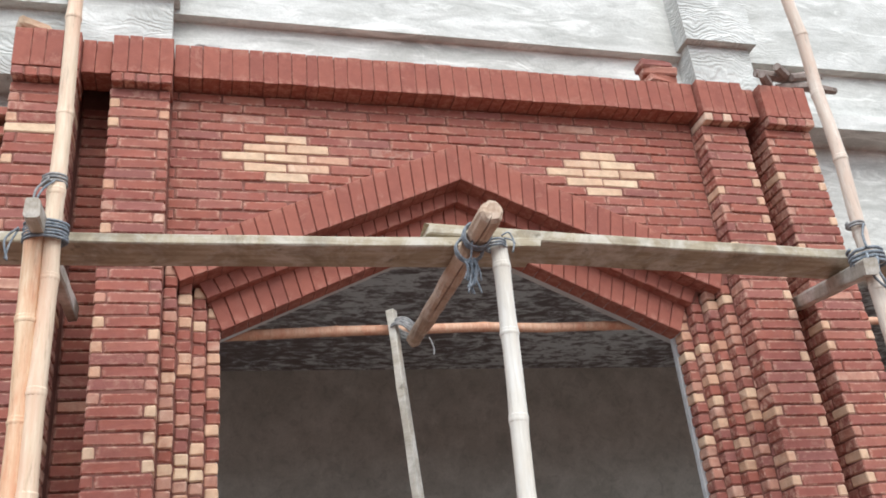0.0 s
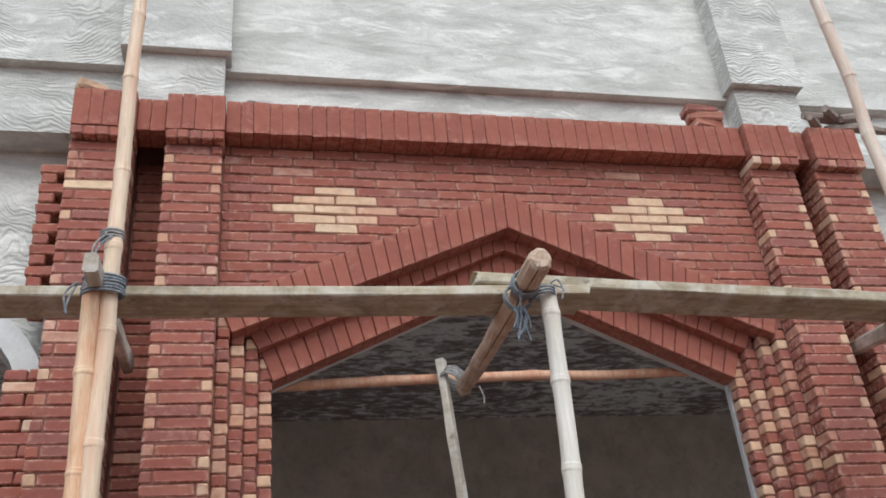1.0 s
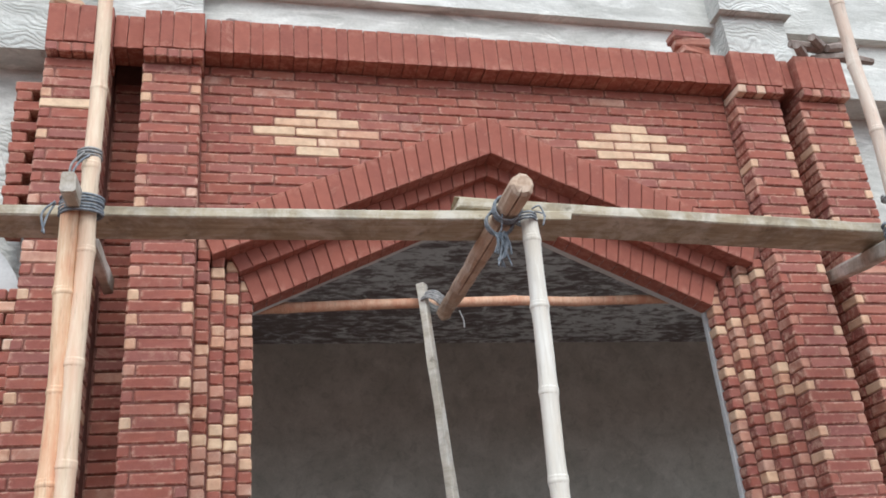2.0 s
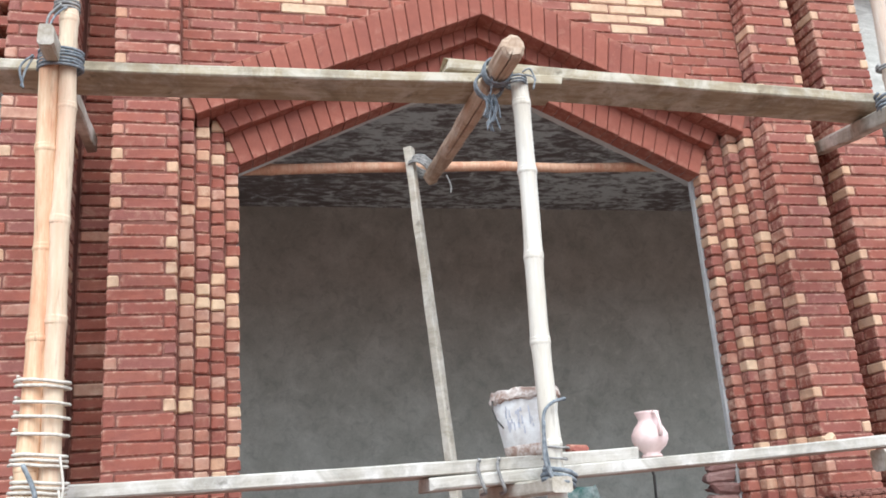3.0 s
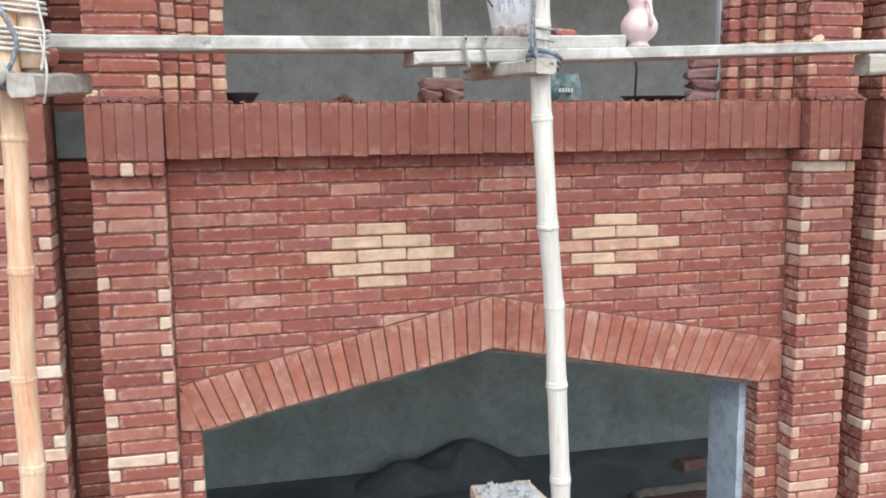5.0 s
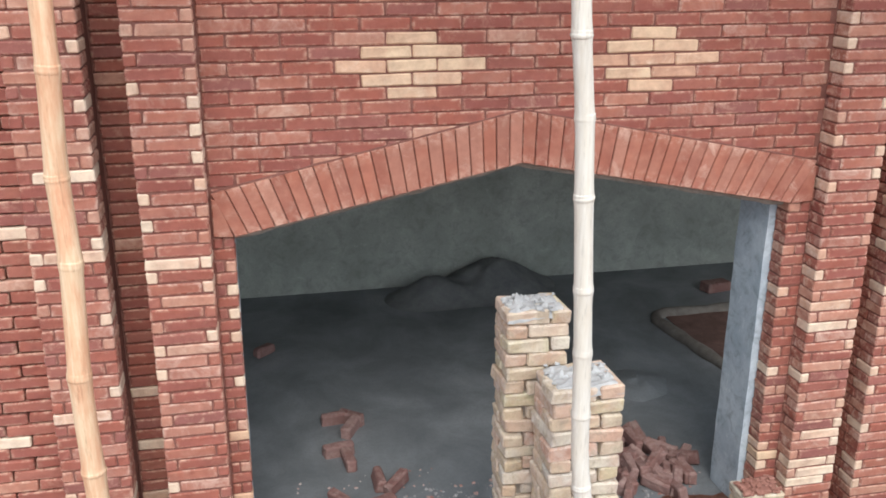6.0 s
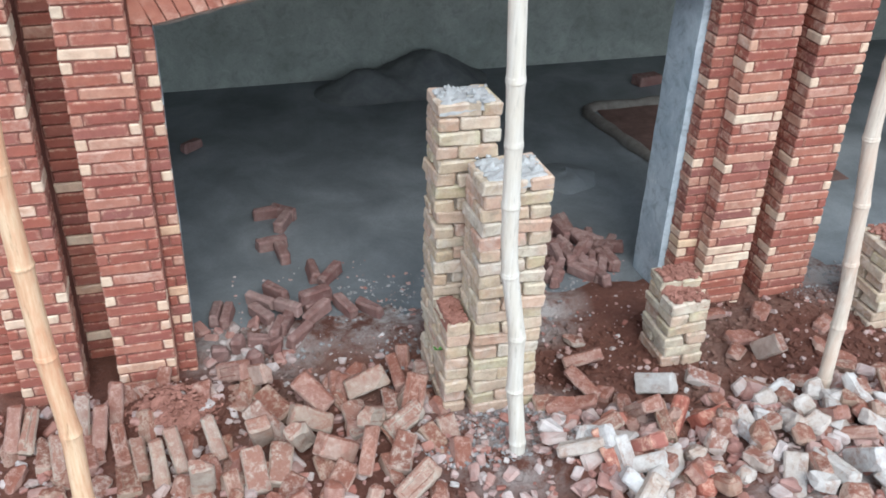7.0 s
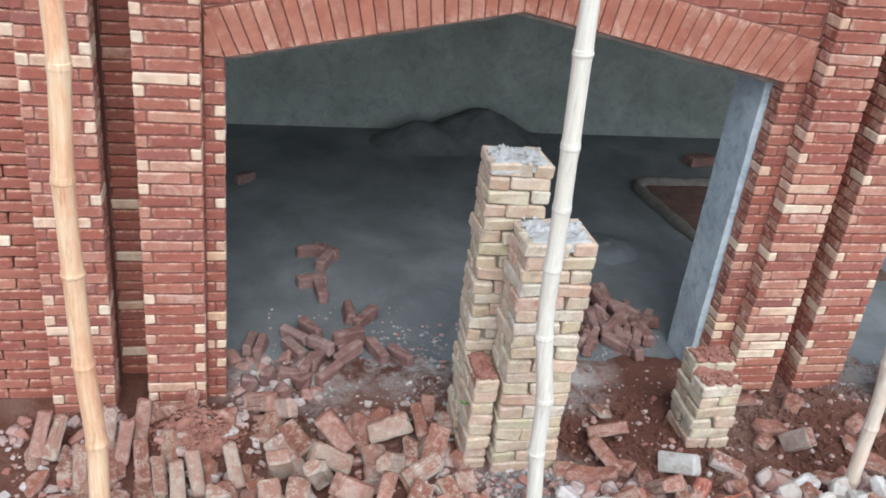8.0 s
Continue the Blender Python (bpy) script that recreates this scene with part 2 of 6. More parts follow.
# darker and greener than room_plaster, for the lower back wall
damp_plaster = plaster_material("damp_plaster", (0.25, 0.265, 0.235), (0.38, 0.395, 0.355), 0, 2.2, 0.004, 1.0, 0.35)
screed = plaster_material("screed", (0.105, 0.115, 0.12), (0.235, 0.25, 0.26), 0, 1.5, 0.006)
# cement of the door post; the blue is reflected sky, put into its colour
post_plaster = plaster_material("post_plaster", (0.40, 0.475, 0.53), (0.60, 0.67, 0.71), 0, 5, 0.009, 1.0, 0.6)
screed.node_tree.nodes["Principled BSDF"].inputs["Roughness"].default_value = 0.5
sand = plaster_material("sand", (0.11, 0.115, 0.115), (0.19, 0.195, 0.19), 0, 6, 0.012)


def slab_material():
    m, nt, sh, place = start("slab_underside", 0.9)
    place = world_place(nt)
    stretch = nt.nodes.new("ShaderNodeMapping")
    stretch.inputs["Scale"].default_value = (1.0, 1.9, 1.0)
    nt.links.new(place, stretch.inputs[0])
    flakes = noise_node(nt, 6.0, 5, 0.7, stretch.outputs[0], 0.5)
    broad = noise_node(nt, 0.7, 3, 0.5, place)
    r = ramp(nt, [(0.46, (0.19, 0.15, 0.145)), (0.525, (0.33, 0.305, 0.30)), (0.575, (0.63, 0.63, 0.62))])
    nt.links.new(calc(nt, "ADD", calc(nt, "MULTIPLY", flakes.outputs[0], 0.75), calc(nt, "MULTIPLY", broad.outputs[0], 0.28)), r.inputs[0])
    nt.links.new(r.outputs[0], sh.inputs["Base Color"])
    relief(nt, sh, flakes.outputs[0], 0.02, 0.6)
    return m


slab_mat = slab_material()


def soil_material():
    m, nt, sh, place = start("soil", 0.95)
    place = world_place(nt)
    big = noise_node(nt, 1.3, 5, 0.6, place)
    small = noise_node(nt, 28, 5, 0.75, place)
    r = ramp(nt, [(0.35, (0.115, 0.045, 0.031)), (0.52, (0.155, 0.066, 0.046)), (0.68, (0.21, 0.125, 0.098))])
    nt.links.new(big.outputs[0], r.inputs[0])
    c = mix(nt, span(nt, small.outputs[0], 0.56, 0.76, 0.0, 0.5), r.outputs[0], (0.34, 0.25, 0.21))
    c = mix(nt, span(nt, small.outputs[0], 0.48, 0.3, 0.0, 0.6), c, (0.075, 0.038, 0.03))
    # mortar dust trodden in round the piers and along the rubble
    edge = noise_node(nt, 5.0, 6, 0.75, place)
    for x, y, r in ((0.80, -0.98, 0.55), (0.35, 0.30, 0.5), (-0.4, 0.15, 0.5), (1.25, 0.15, 0.45), (2.2, -1.85, 0.7), (3.5, 0.0, 0.6)):
        away = nt.nodes.new("ShaderNodeVectorMath")
        away.operation = "DISTANCE"
        nt.links.new(place, away.inputs[0])
        away.inputs[1].default_value = (x, y, GROUND)
        near = span(nt, away.outputs["Value"], r * 0.35, r, 0.9, 0.0)
        c = mix(nt, calc(nt, "MULTIPLY", near, span(nt, edge.outputs[0], 0.40, 0.58)), c, (0.42, 0.385, 0.365))
    nt.links.new(c, sh.inputs["Base Color"])
    relief(nt, sh, small.outputs[0], 0.03, 0.9)
    return m


soil = soil_material()


def bamboo_material(name, lo, hi, blush):
    m, nt, sh, place = start(name, 0.66)
    stretch = nt.nodes.new("ShaderNodeMapping")
    stretch.inputs["Scale"].default_value = (30, 30, 1.6)
    nt.links.new(place, stretch.inputs[0])
    grain = noise_node(nt, 2.0, 4, 0.6, stretch.outputs[0])
    long_way = nt.nodes.new("ShaderNodeMapping")
    long_way.inputs["Scale"].default_value = (7, 7, 1.5)
    nt.links.new(world_place(nt), long_way.inputs[0])
    along = noise_node(nt, 2.0, 5, 0.7, long_way.outputs[0])
    r = ramp(nt, [(0.3, lo), (0.7, hi)])
    nt.links.new(grain.outputs[0], r.inputs[0])
    c = mix(nt, span(nt, along.outputs[0], 0.42, 0.65, 0.0, 0.85), r.outputs[0], blush)
    fine = nt.nodes.new("ShaderNodeMapping")
    fine.inputs["Scale"].default_value = (60, 60, 5)
    nt.links.new(place, fine.inputs[0])
    scuff = noise_node(nt, 1.2, 5, 0.7, fine.outputs[0])
    c = mix(nt, span(nt, scuff.outputs[0], 0.56, 0.70, 0.0, 0.55), c, tuple(v * 0.5 for v in blush))
    c = mix(nt, span(nt, scuff.outputs[0], 0.42, 0.30, 0.0, 0.5), c, tuple(min(0.8, v * 1.1) for v in hi))
    nt.links.new(c, sh.inputs["Base Color"])
    relief(nt, sh, grain.outputs[0], 0.003, 0.4)
    return m


bamboo_pale = bamboo_material("bamboo_pale", (0.57, 0.535, 0.465), (0.74, 0.715, 0.65), (0.63, 0.575, 0.48))
bamboo_tan = bamboo_material("bamboo_tan", (0.62, 0.46, 0.31), (0.76, 0.63, 0.48), (0.66, 0.43, 0.30))
bamboo_blush = bamboo_material("bamboo_blush", (0.62, 0.40, 0.24), (0.78, 0.60, 0.41), (0.62, 0.30, 0.17))
bamboo_weathered = bamboo_material("bamboo_weathered", (0.56, 0.47, 0.38), (0.72, 0.65, 0.56), (0.60, 0.45, 0.35))
bamboo_orange = bamboo_material("bamboo_orange", (0.60, 0.33, 0.21), (0.72, 0.48, 0.33), (0.56, 0.25, 0.15))


def timber_material(name, lo, hi, paint=(0.60, 0.58, 0.52), axis=0):
    """Weathered scaffold board, splashed with lime."""
    m, nt, sh, place = start(name, 0.85)
    s = [26.0, 26.0, 26.0]
    s[axis] = 1.6
    stretch = nt.nodes.new("ShaderNodeMapping")
    stretch.inputs["Scale"].default_value = s
    nt.links.new(place, stretch.inputs[0])
    grain = noise_node(nt, 1.4, 5, 0.65, stretch.outputs[0], 0.4)
    r = ramp(nt, [(0.3, lo), (0.7, hi)])
    nt.links.new(grain.outputs[0], r.inputs[0])
    splash = noise_node(nt, 7, 6, 0.7, place, 0.4)
    c = mix(nt, span(nt, splash.outputs[0], 0.46, 0.64, 0.0, 0.75), r.outputs[0], paint)
    stain = noise_node(nt, 3.4, 6, 0.72, place, 0.8)
    c = mix(nt, span(nt, stain.outputs[0], 0.50, 0.66, 0.0, 0.6), c, tuple(v * 0.62 for v in lo))
    knots = noise_node(nt, 11, 4, 0.6, place)
    c = mix(nt, span(nt, knots.outputs[0], 0.64, 0.72, 0.0, 0.6), c, tuple(v * 0.4 for v in lo))
    nt.links.new(c, sh.inputs["Base Color"])
    relief(nt, sh, grain.outputs[0], 0.004, 0.6)
    return m


board_wood = timber_material("board_wood", (0.29, 0.235, 0.155), (0.50, 0.435, 0.315), (0.60, 0.57, 0.49))
lime_board = timber_material("lime_board", (0.38, 0.35, 0.295), (0.57, 0.54, 0.48), (0.68, 0.66, 0.62))
putlog_wood = timber_material("putlog_wood", (0.37, 0.25, 0.175), (0.58, 0.44, 0.32), (0.66, 0.55, 0.44), 1)
grey_wood = timber_material("grey_wood", (0.33, 0.29, 0.23), (0.52, 0.47, 0.39), (0.66, 0.63, 0.57), 1)
offcut_wood = timber_material("offcut_wood", (0.16, 0.12, 0.10), (0.32, 0.26, 0.22), (0.40, 0.35, 0.31), 0)
post_wood = timber_material("post_wood", (0.36, 0.32, 0.25), (0.56, 0.52, 0.44), (0.66, 0.64, 0.58), 2)


def plain(name, colour, rough=0.8, second=None, scale=20):
    m, nt, sh, place = start(name, rough)
    n = noise_node(nt, scale, 5, 0.65, place)
    c = mix(nt, span(nt, n.outputs[0], 0.4, 0.65), colour, second or tuple(v * 0.6 for v in colour))
    nt.links.new(c, sh.inputs["Base Color"])
    relief(nt, sh, n.outputs[0], 0.003, 0.5)
    return m


blue_rope = plain("blue_rope", (0.135, 0.158, 0.18), 0.9, (0.31, 0.335, 0.35), 60)
grey_rope = plain("grey_rope", (0.20, 0.20, 0.20), 0.9, (0.36, 0.35, 0.33), 60)
white_rope = plain("white_rope", (0.66, 0.62, 0.55), 0.9, (0.5, 0.45, 0.38), 60)
bucket_white = plain("bucket_white", (0.70, 0.70, 0.69), 0.55, (0.48, 0.45, 0.43), 11)
bucket_dirt = plain("bucket_dirt", (0.30, 0.20, 0.16), 0.9, (0.66, 0.62, 0.58), 30)
bucket_ink = plain("bucket_ink", (0.36, 0.38, 0.46), 0.7, (0.56, 0.56, 0.6), 30)
pink_clay = plain("pink_clay", (0.78, 0.62, 0.60), 0.85, (0.68, 0.50, 0.47), 14)
bag_green = plain("bag_green", (0.035, 0.09, 0.08), 0.7, (0.30, 0.33, 0.32), 10)
weed_green = plain("weed_green", (0.10, 0.24, 0.05), 0.6)
dark_metal = plain("dark_metal", (0.06, 0.055, 0.05), 0.6)

# ---- building blocks ----
rng = random.Random(7)


def mesh_of(name, verts, faces, material, smooth=False):
    me = bpy.data.meshes.new(name)
    me.from_pydata(verts, [], faces)
    bm = bmesh.new()
    bm.from_mesh(me)
    bmesh.ops.recalc_face_normals(bm, faces=bm.faces)
    bm.to_mesh(me)
    bm.free()
    me.materials.append(material)
    if smooth:
        me.polygons.foreach_set("use_smooth", [True] * len(me.polygons))
    return me


def child(name, me, parent, m=None, label=""):
    ob = new(name, me)
    ob.parent = parent
    if m is not None:
        ob.matrix_basis = m
    return tagged(ob, label)


def empty(name, place=(0, 0, 0)):
    ob = new(name)
    ob.location = place
    ob.empty_display_size = 0.1
    return ob


def prism(poly, y0, y1):
    """A polygon in x and z, drawn out from y0 to y1."""
    n = len(poly)
    verts = [(x, y0, z) for x, z in poly] + [(x, y1, z) for x, z in poly]
    faces = [tuple(range(n)), tuple(range(2 * n - 1, n - 1, -1))]
    faces += [(i, (i + 1) % n, n + (i + 1) % n, n + i) for i in range(n)]
    return verts, faces


def box(x0, x1, y0, y1, z0, z1):
    return prism([(x0, z0), (x1, z0), (x1, z1), (x0, z1)], y0, y1)


def joined(parts):
    verts, faces = [], []
    for v, f in parts:
        k = len(verts)
        verts += v
        faces += [tuple(i + k for i in face) for face in f]
    return verts, faces


def rounded_box(lx, ly, lz, r, rough=0.0, seed=0):
    """A block with chamfered edges: 24 points, 26 faces; a little uneven."""
    g = random.Random(seed)
    verts, index = [], {}
    h = (lx / 2, ly / 2, lz / 2)
    for sx in (-1, 1):
        for sy in (-1, 1):
            for sz in (-1, 1):
                s = (sx, sy, sz)
                nudge = [g.uniform(-rough, rough) for _ in range(3)]
                for ax in range(3):
                    p = [s[k] * (h[k] if k == ax else h[k] - r * g.uniform(0.7, 1.3)) + nudge[k] for k in range(3)]
                    index[(sx, sy, sz, ax)] = len(verts)
                    verts.append(tuple(p))
    faces = []
    for ax in range(3):
        a, b = [k for k in range(3) if k != ax]
        for s in (-1, 1):
            ring = []
            for u, v in ((-1, -1), (1, -1), (1, 1), (-1, 1)):
                c = [0, 0, 0]
                c[ax], c[a], c[b] = s, u, v
                ring.append(index[(*c, ax)])
            faces.append(tuple(ring))
        for u in (-1, 1):
            for v in (-1, 1):
                ends = []
                for s in (-1, 1):
                    c = [0, 0, 0]
                    c[ax], c[a], c[b] = s, u, v
                    ends.append((index[(*c, a)], index[(*c, b)]))
                faces.append((ends[0][0], ends[0][1], ends[1][1], ends[1][0]))
    for sx in (-1, 1):
        for sy in (-1, 1):
            for sz in (-1, 1):
                faces.append(tuple(index[(sx, sy, sz, ax)] for ax in range(3)))
    return verts, faces


BRICKS = {}


def brick_mesh(lx, ly, lz, material, r=0.006, rough=0.0026):
    key = (round(lx, 3), round(ly, 3), round(lz, 3), material.name, rough, rng.randrange(4))
    if key not in BRICKS:
        BRICKS[key] = mesh_of("brick", *rounded_box(key[0], key[1], key[2], r, rough, len(BRICKS)), material)
    return BRICKS[key]


JOINT = 0.0074


def lay(parent, x0, x1, y0, y1, z0, z1, material, name="brick", out=0.003):
    """One brick that fills a cell, less its joints, a little proud or back."""
    me = brick_mesh(x1 - x0 - JOINT, y1 - y0, z1 - z0 - JOINT, material)
    m = pose((x0 + x1) / 2, (y0 + y1) / 2 + rng.uniform(-out, out), (z0 + z1) / 2 + rng.uniform(-0.0012, 0.0012),
             rng.uniform(-0.8, 0.8), rng.uniform(-0.5, 0.5), rng.uniform(-0.6, 0.6))
    return child(name, me, parent, m)


def structure(name, label, verts, faces, material, smooth=False):
    ob = new(name, mesh_of(name, verts, faces, material, smooth))
    return tagged(ob, label, name.split("_")[0], kind="structure")


def rough_post(x0, x1, y0, y1, z0, z1, seed):
    """A plastered post whose arrises wander a little."""
    n = int((z1 - z0) / 0.05)
    verts = []
    for k in range(n + 1):
        z = z0 + (z1 - z0) * k / n
        for x, y in ((x0, y0), (x1, y0), (x1, y1), (x0, y1)):
            verts.append((x + 0.005 * noise.noise((z * 5, x * 9, seed)), y + 0.006 * noise.noise((z * 5, y * 9, seed + 5)), z))
    faces = [(0, 1, 2, 3), tuple(4 * n + i for i in (3, 2, 1, 0))]
    for k in range(n):
        faces += [(4 * k + i, 4 * k + (i + 1) % 4, 4 * k + 4 + (i + 1) % 4, 4 * k + 4 + i) for i in range(4)]
    return verts, faces


# ---- facade plan ----
PIERS = [(-1.61, -1.29), (-1.13, -0.825), (2.297, 2.607), (2.738, 3.07)]
FACE, PANEL = -0.115, 0.0
SLOTS = (0.21, 0.11)
MID = 0.75
OPEN_L, OPEN_R, DEEP = -0.541, 2.016, 0.17
STEP = (PIERS[2][0] - OPEN_R) / 4
SILL, CORNICE = 3.335, 6.485
LOW_MID = 0.67
LOW_L, LOW_R = -0.72, 2.16


def arch_z(x, mid, apex, slope_l, slope_r):
    return apex - (mid - x) * slope_l if x < mid else apex - (x - mid) * slope_r


def outer_ring(x):
    return arch_z(x, MID, 6.229, 0.452, 0.452)


def low_outer(x):
    return arch_z(x, LOW_MID, 2.402, 0.222, 0.199)


# ---- ground ----
def ground_height(x, y):
    """The trodden yard, heaped with spoil in front of the wall."""
    z = GROUND
    if -3.5 < y < 0.6 and -6 < x < 8:
        z += 0.05 * noise.noise((x * 1.1, y * 1.3, 0)) + 0.02 * noise.noise((x * 4, y * 4, 3))
        heap = math.exp(-((y + 1.5) / 0.55) ** 2) * (0.14 if x > 0.9 else 0.05)
        z += heap * (1 + 0.6 * noise.noise((x * 1.7, y * 1.7, 5)))
        z += 0.15 * math.exp(-((x + 0.88) / 0.27) ** 2 - ((y + 0.40) / 0.2) ** 2) + 0.04 * math.exp(-((x + 0.6) / 0.5) ** 2 - ((y + 0.3) / 0.25) ** 2)
        edge = min(1.0, (0.6 - y) / 0.5, (y + 3.5) / 0.8)
        z = GROUND + (z - GROUND) * max(0.0, edge)
    if 0.1 < y < 1.3 and -0.9 < x < 2.3:
        reach = 0.20 + 0.16 * noise.noise((x * 2.1, 0, 7)) + (0.08 if x < 0.5 else 0.0)
        return GROUND + 0.03 * (1 - (y - 0.1) / reach) + 0.012 * noise.noise((x * 7, y * 7, 2))
    return z - (0.02 if y > 0.3 else 0)


def ground():
    xs = [-2500, -400, -60, -12] + [-6 + 0.07 * i for i in range(201)] + [14, 60, 400, 2500]
    ys = [-2500, -400, -60, -12] + [-3.6 + 0.06 * i for i in range(76)] + [14, 60, 400, 2500]
    verts = [(x, y, ground_height(x, y)) for y in ys for x in xs]
    w = len(xs)
    faces = [(j * w + i, j * w + i + 1, (j + 1) * w + i + 1, (j + 1) * w + i) for j in range(len(ys) - 1) for i in range(w - 1)]
    structure("ground", "reddish trodden soil strewn with brick dust", verts, faces, soil, True)


ground()

# ---- rooms behind the facade ----
def rooms():
    structure("floor", "smooth grey cement floor of the lower room", *box(-7, 9, 0.12, 4.22, GROUND - 0.2, GROUND + 0.004), screed)
    structure("wall_back_upper", "bare blotchy grey plastered back wall", *box(-7, 9, 4.15, 4.36, 2.8, 6.6), room_plaster)
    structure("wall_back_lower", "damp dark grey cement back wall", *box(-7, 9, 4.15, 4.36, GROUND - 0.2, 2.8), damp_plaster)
    structure("wall_left", "bare grey plastered side wall", *box(-7.2, -7, 0.3, 4.36, GROUND - 0.2, 6.6), room_plaster)
    structure("wall_right", "bare grey plastered side wall", *box(9, 9.2, 0.3, 4.36, GROUND - 0.2, 6.6), room_plaster)
    structure("floor_upper", "grey concrete floor slab between the storeys", *box(-7, 9, 0.42, 4.15, 2.62, 2.95), lime_mortar)
    structure("ceiling", "rough stained concrete slab with flaking white patches", *box(-7, 9, 0.42, 4.15, 6.36, 6.56), slab_mat)


rooms()

# ---- facade core ----
def facade_core():
    """The backing wall with its two pointed openings, and the plaster reveals."""
    b = 0.008
    P0, P1 = PIERS[1][0] + 0.012, PIERS[2][1] - 0.012
    L, R = PIERS[1][1], PIERS[2][0]
    up = [(P0, 2.62), (OPEN_L - 0.02, 2.62), (OPEN_L - 0.02, 5.16), (MID, 5.78), (OPEN_R + 0.02, 5.16), (OPEN_R + 0.02, 2.62), (P1, 2.62), (P1, 6.69), (P0, 6.69)]
    low = [(P0, GROUND - 0.2), (LOW_L - 0.012, GROUND - 0.2), (LOW_L - 0.012, 1.86), (LOW_MID, 2.155), (LOW_R + 0.012, 1.86), (LOW_R + 0.012, GROUND - 0.2), (P1, GROUND - 0.2), (P1, 2.62), (P0, 2.62)]
    e = 0.05
    left = [(P0, 2.62), (L, 2.62), (L, outer_ring(L) - e), (MID, 6.229 - e), (MID, 6.69), (P0, 6.69)]
    right = [(R, 2.62), (P1, 2.62), (P1, 6.69), (MID, 6.69), (MID, 6.229 - e), (R, outer_ring(R) - e)]
    sill_fill = [(L, 2.62), (R, 2.62), (R, SILL - 0.02), (L, SILL - 0.02)]
    parts = [prism(up, DEEP + b, 0.298), prism(low, b, 0.30), prism(left, b, DEEP + b), prism(right, b, DEEP + b), prism(sill_fill, b, 0.30)]
    for x0, x1 in PIERS:
        parts.append(box(x0 + 0.012, x1 - 0.012, FACE + b, 0.30, GROUND - 0.2, 6.69))
    for x0, x1, slot in ((PIERS[0][1], PIERS[1][0], SLOTS[0]), (PIERS[2][1], PIERS[3][0], SLOTS[1])):
        parts.append(box(x0 - 0.02, x1 + 0.02, slot + 0.014, 0.29, GROUND - 0.2, 6.69))
    for s in range(3):
        y = DEEP * s / 3 + b + 0.003
        parts.append(box(L - 0.01, L + STEP * (s + 1) - 0.012, y, DEEP + 0.05, SILL - 0.05, 5.30))
        parts.append(box(R - STEP * (s + 1) + 0.012, R + 0.01, y, DEEP + 0.05, SILL - 0.05, 5.30))
    for y, lx, lz, top, ox, oz, otop in ((0.0, L + 0.085, 5.345, 6.0, L - 0.01, outer_ring(L) - 0.01, 6.222), (0.112, L + 0.22, 5.305, 5.92, L + 0.13, 5.42, 6.08), (DEEP + 0.012, OPEN_L - 0.005, 5.155, 5.77, OPEN_L - 0.12, 5.36, 5.98)):
        parts.append(prism([(lx, lz), (MID, top), (MID, otop), (ox, oz)], y, DEEP + 0.06))
        parts.append(prism([(2 * MID - lx, lz), (2 * MID - ox, oz), (MID, otop), (MID, top)], y, DEEP + 0.06))
    for x0, x1 in PIERS:
        parts += [box(x0 + 0.02, x1 - 0.008, -0.163, 0.04, 6.41, 6.688), box(x0 + 0.012, x1 - 0.012, -0.146, 0.04, 3.04, SILL - 0.012)]
    parts += [box(L + 0.03, R - 0.01, -0.116, 0.04, CORNICE + 0.012, 6.69), box(L + 0.02, R - 0.02, -0.076, 0.25, 3.107, SILL - 0.012)]
    structure("wall_front", "red brick front wall with two pointed openings", *joined(parts), mortar)
    reveal = [box(OPEN_R - 0.003, OPEN_R + 0.03, 0.262, 0.295, SILL - 0.1, 5.16),
              prism([(OPEN_R + 0.03, 5.14), (OPEN_R + 0.03, 5.20), (MID, 5.81), (MID, 5.763), (OPEN_R + 0.003, 5.15)], DEEP + 0.03, 0.335),
              prism([(OPEN_L - 0.03, 5.14), (OPEN_L - 0.008, 5.15), (MID, 5.763), (MID, 5.81), (OPEN_L - 0.03, 5.20)], DEEP + 0.03, 0.335),
              box(OPEN_L - 0.03, OPEN_L - 0.012, DEEP + 0.03, 0.335, SILL - 0.1, 5.16)]
    structure("trim_upper_reveal", "grey cement edge round the upper opening", *joined(reveal), smooth_plaster)
    low = [rough_post(LOW_R - 0.035, LOW_R + 0.16, 0.118, 0.42, GROUND - 0.1, 1.84, 3), rough_post(LOW_L - 0.16, LOW_L - 0.006, 0.14, 0.42, GROUND - 0.1, 1.84, 4)]
    structure("trim_lower_post", "smooth grey cement plastered door post, sky light in its blue tint", *joined(low), post_plaster)
    lip = [(LOW_L - 0.02, 1.835)]
    for k in range(61):
        x = LOW_L + 0.01 + (LOW_R - LOW_L - 0.02) * k / 60
        line = arch_z(x, LOW_MID, 2.142, 0.2086, 0.1946)
        lip.append((x, line - 0.030 - 0.008 * noise.noise((x * 9, 0, 4)) - 0.006 * noise.noise((x * 31, 0, 4))))
    head = [prism(lip + [(LOW_R + 0.02, 1.835), (LOW_R + 0.02, 1.9), (LOW_MID, 2.2), (LOW_L - 0.02, 1.9)], 0.05, 0.42)]
    structure("trim_lower_head", "rough grey cement soffit under the lower arch", *joined(head), pier_mortar)


facade_core()


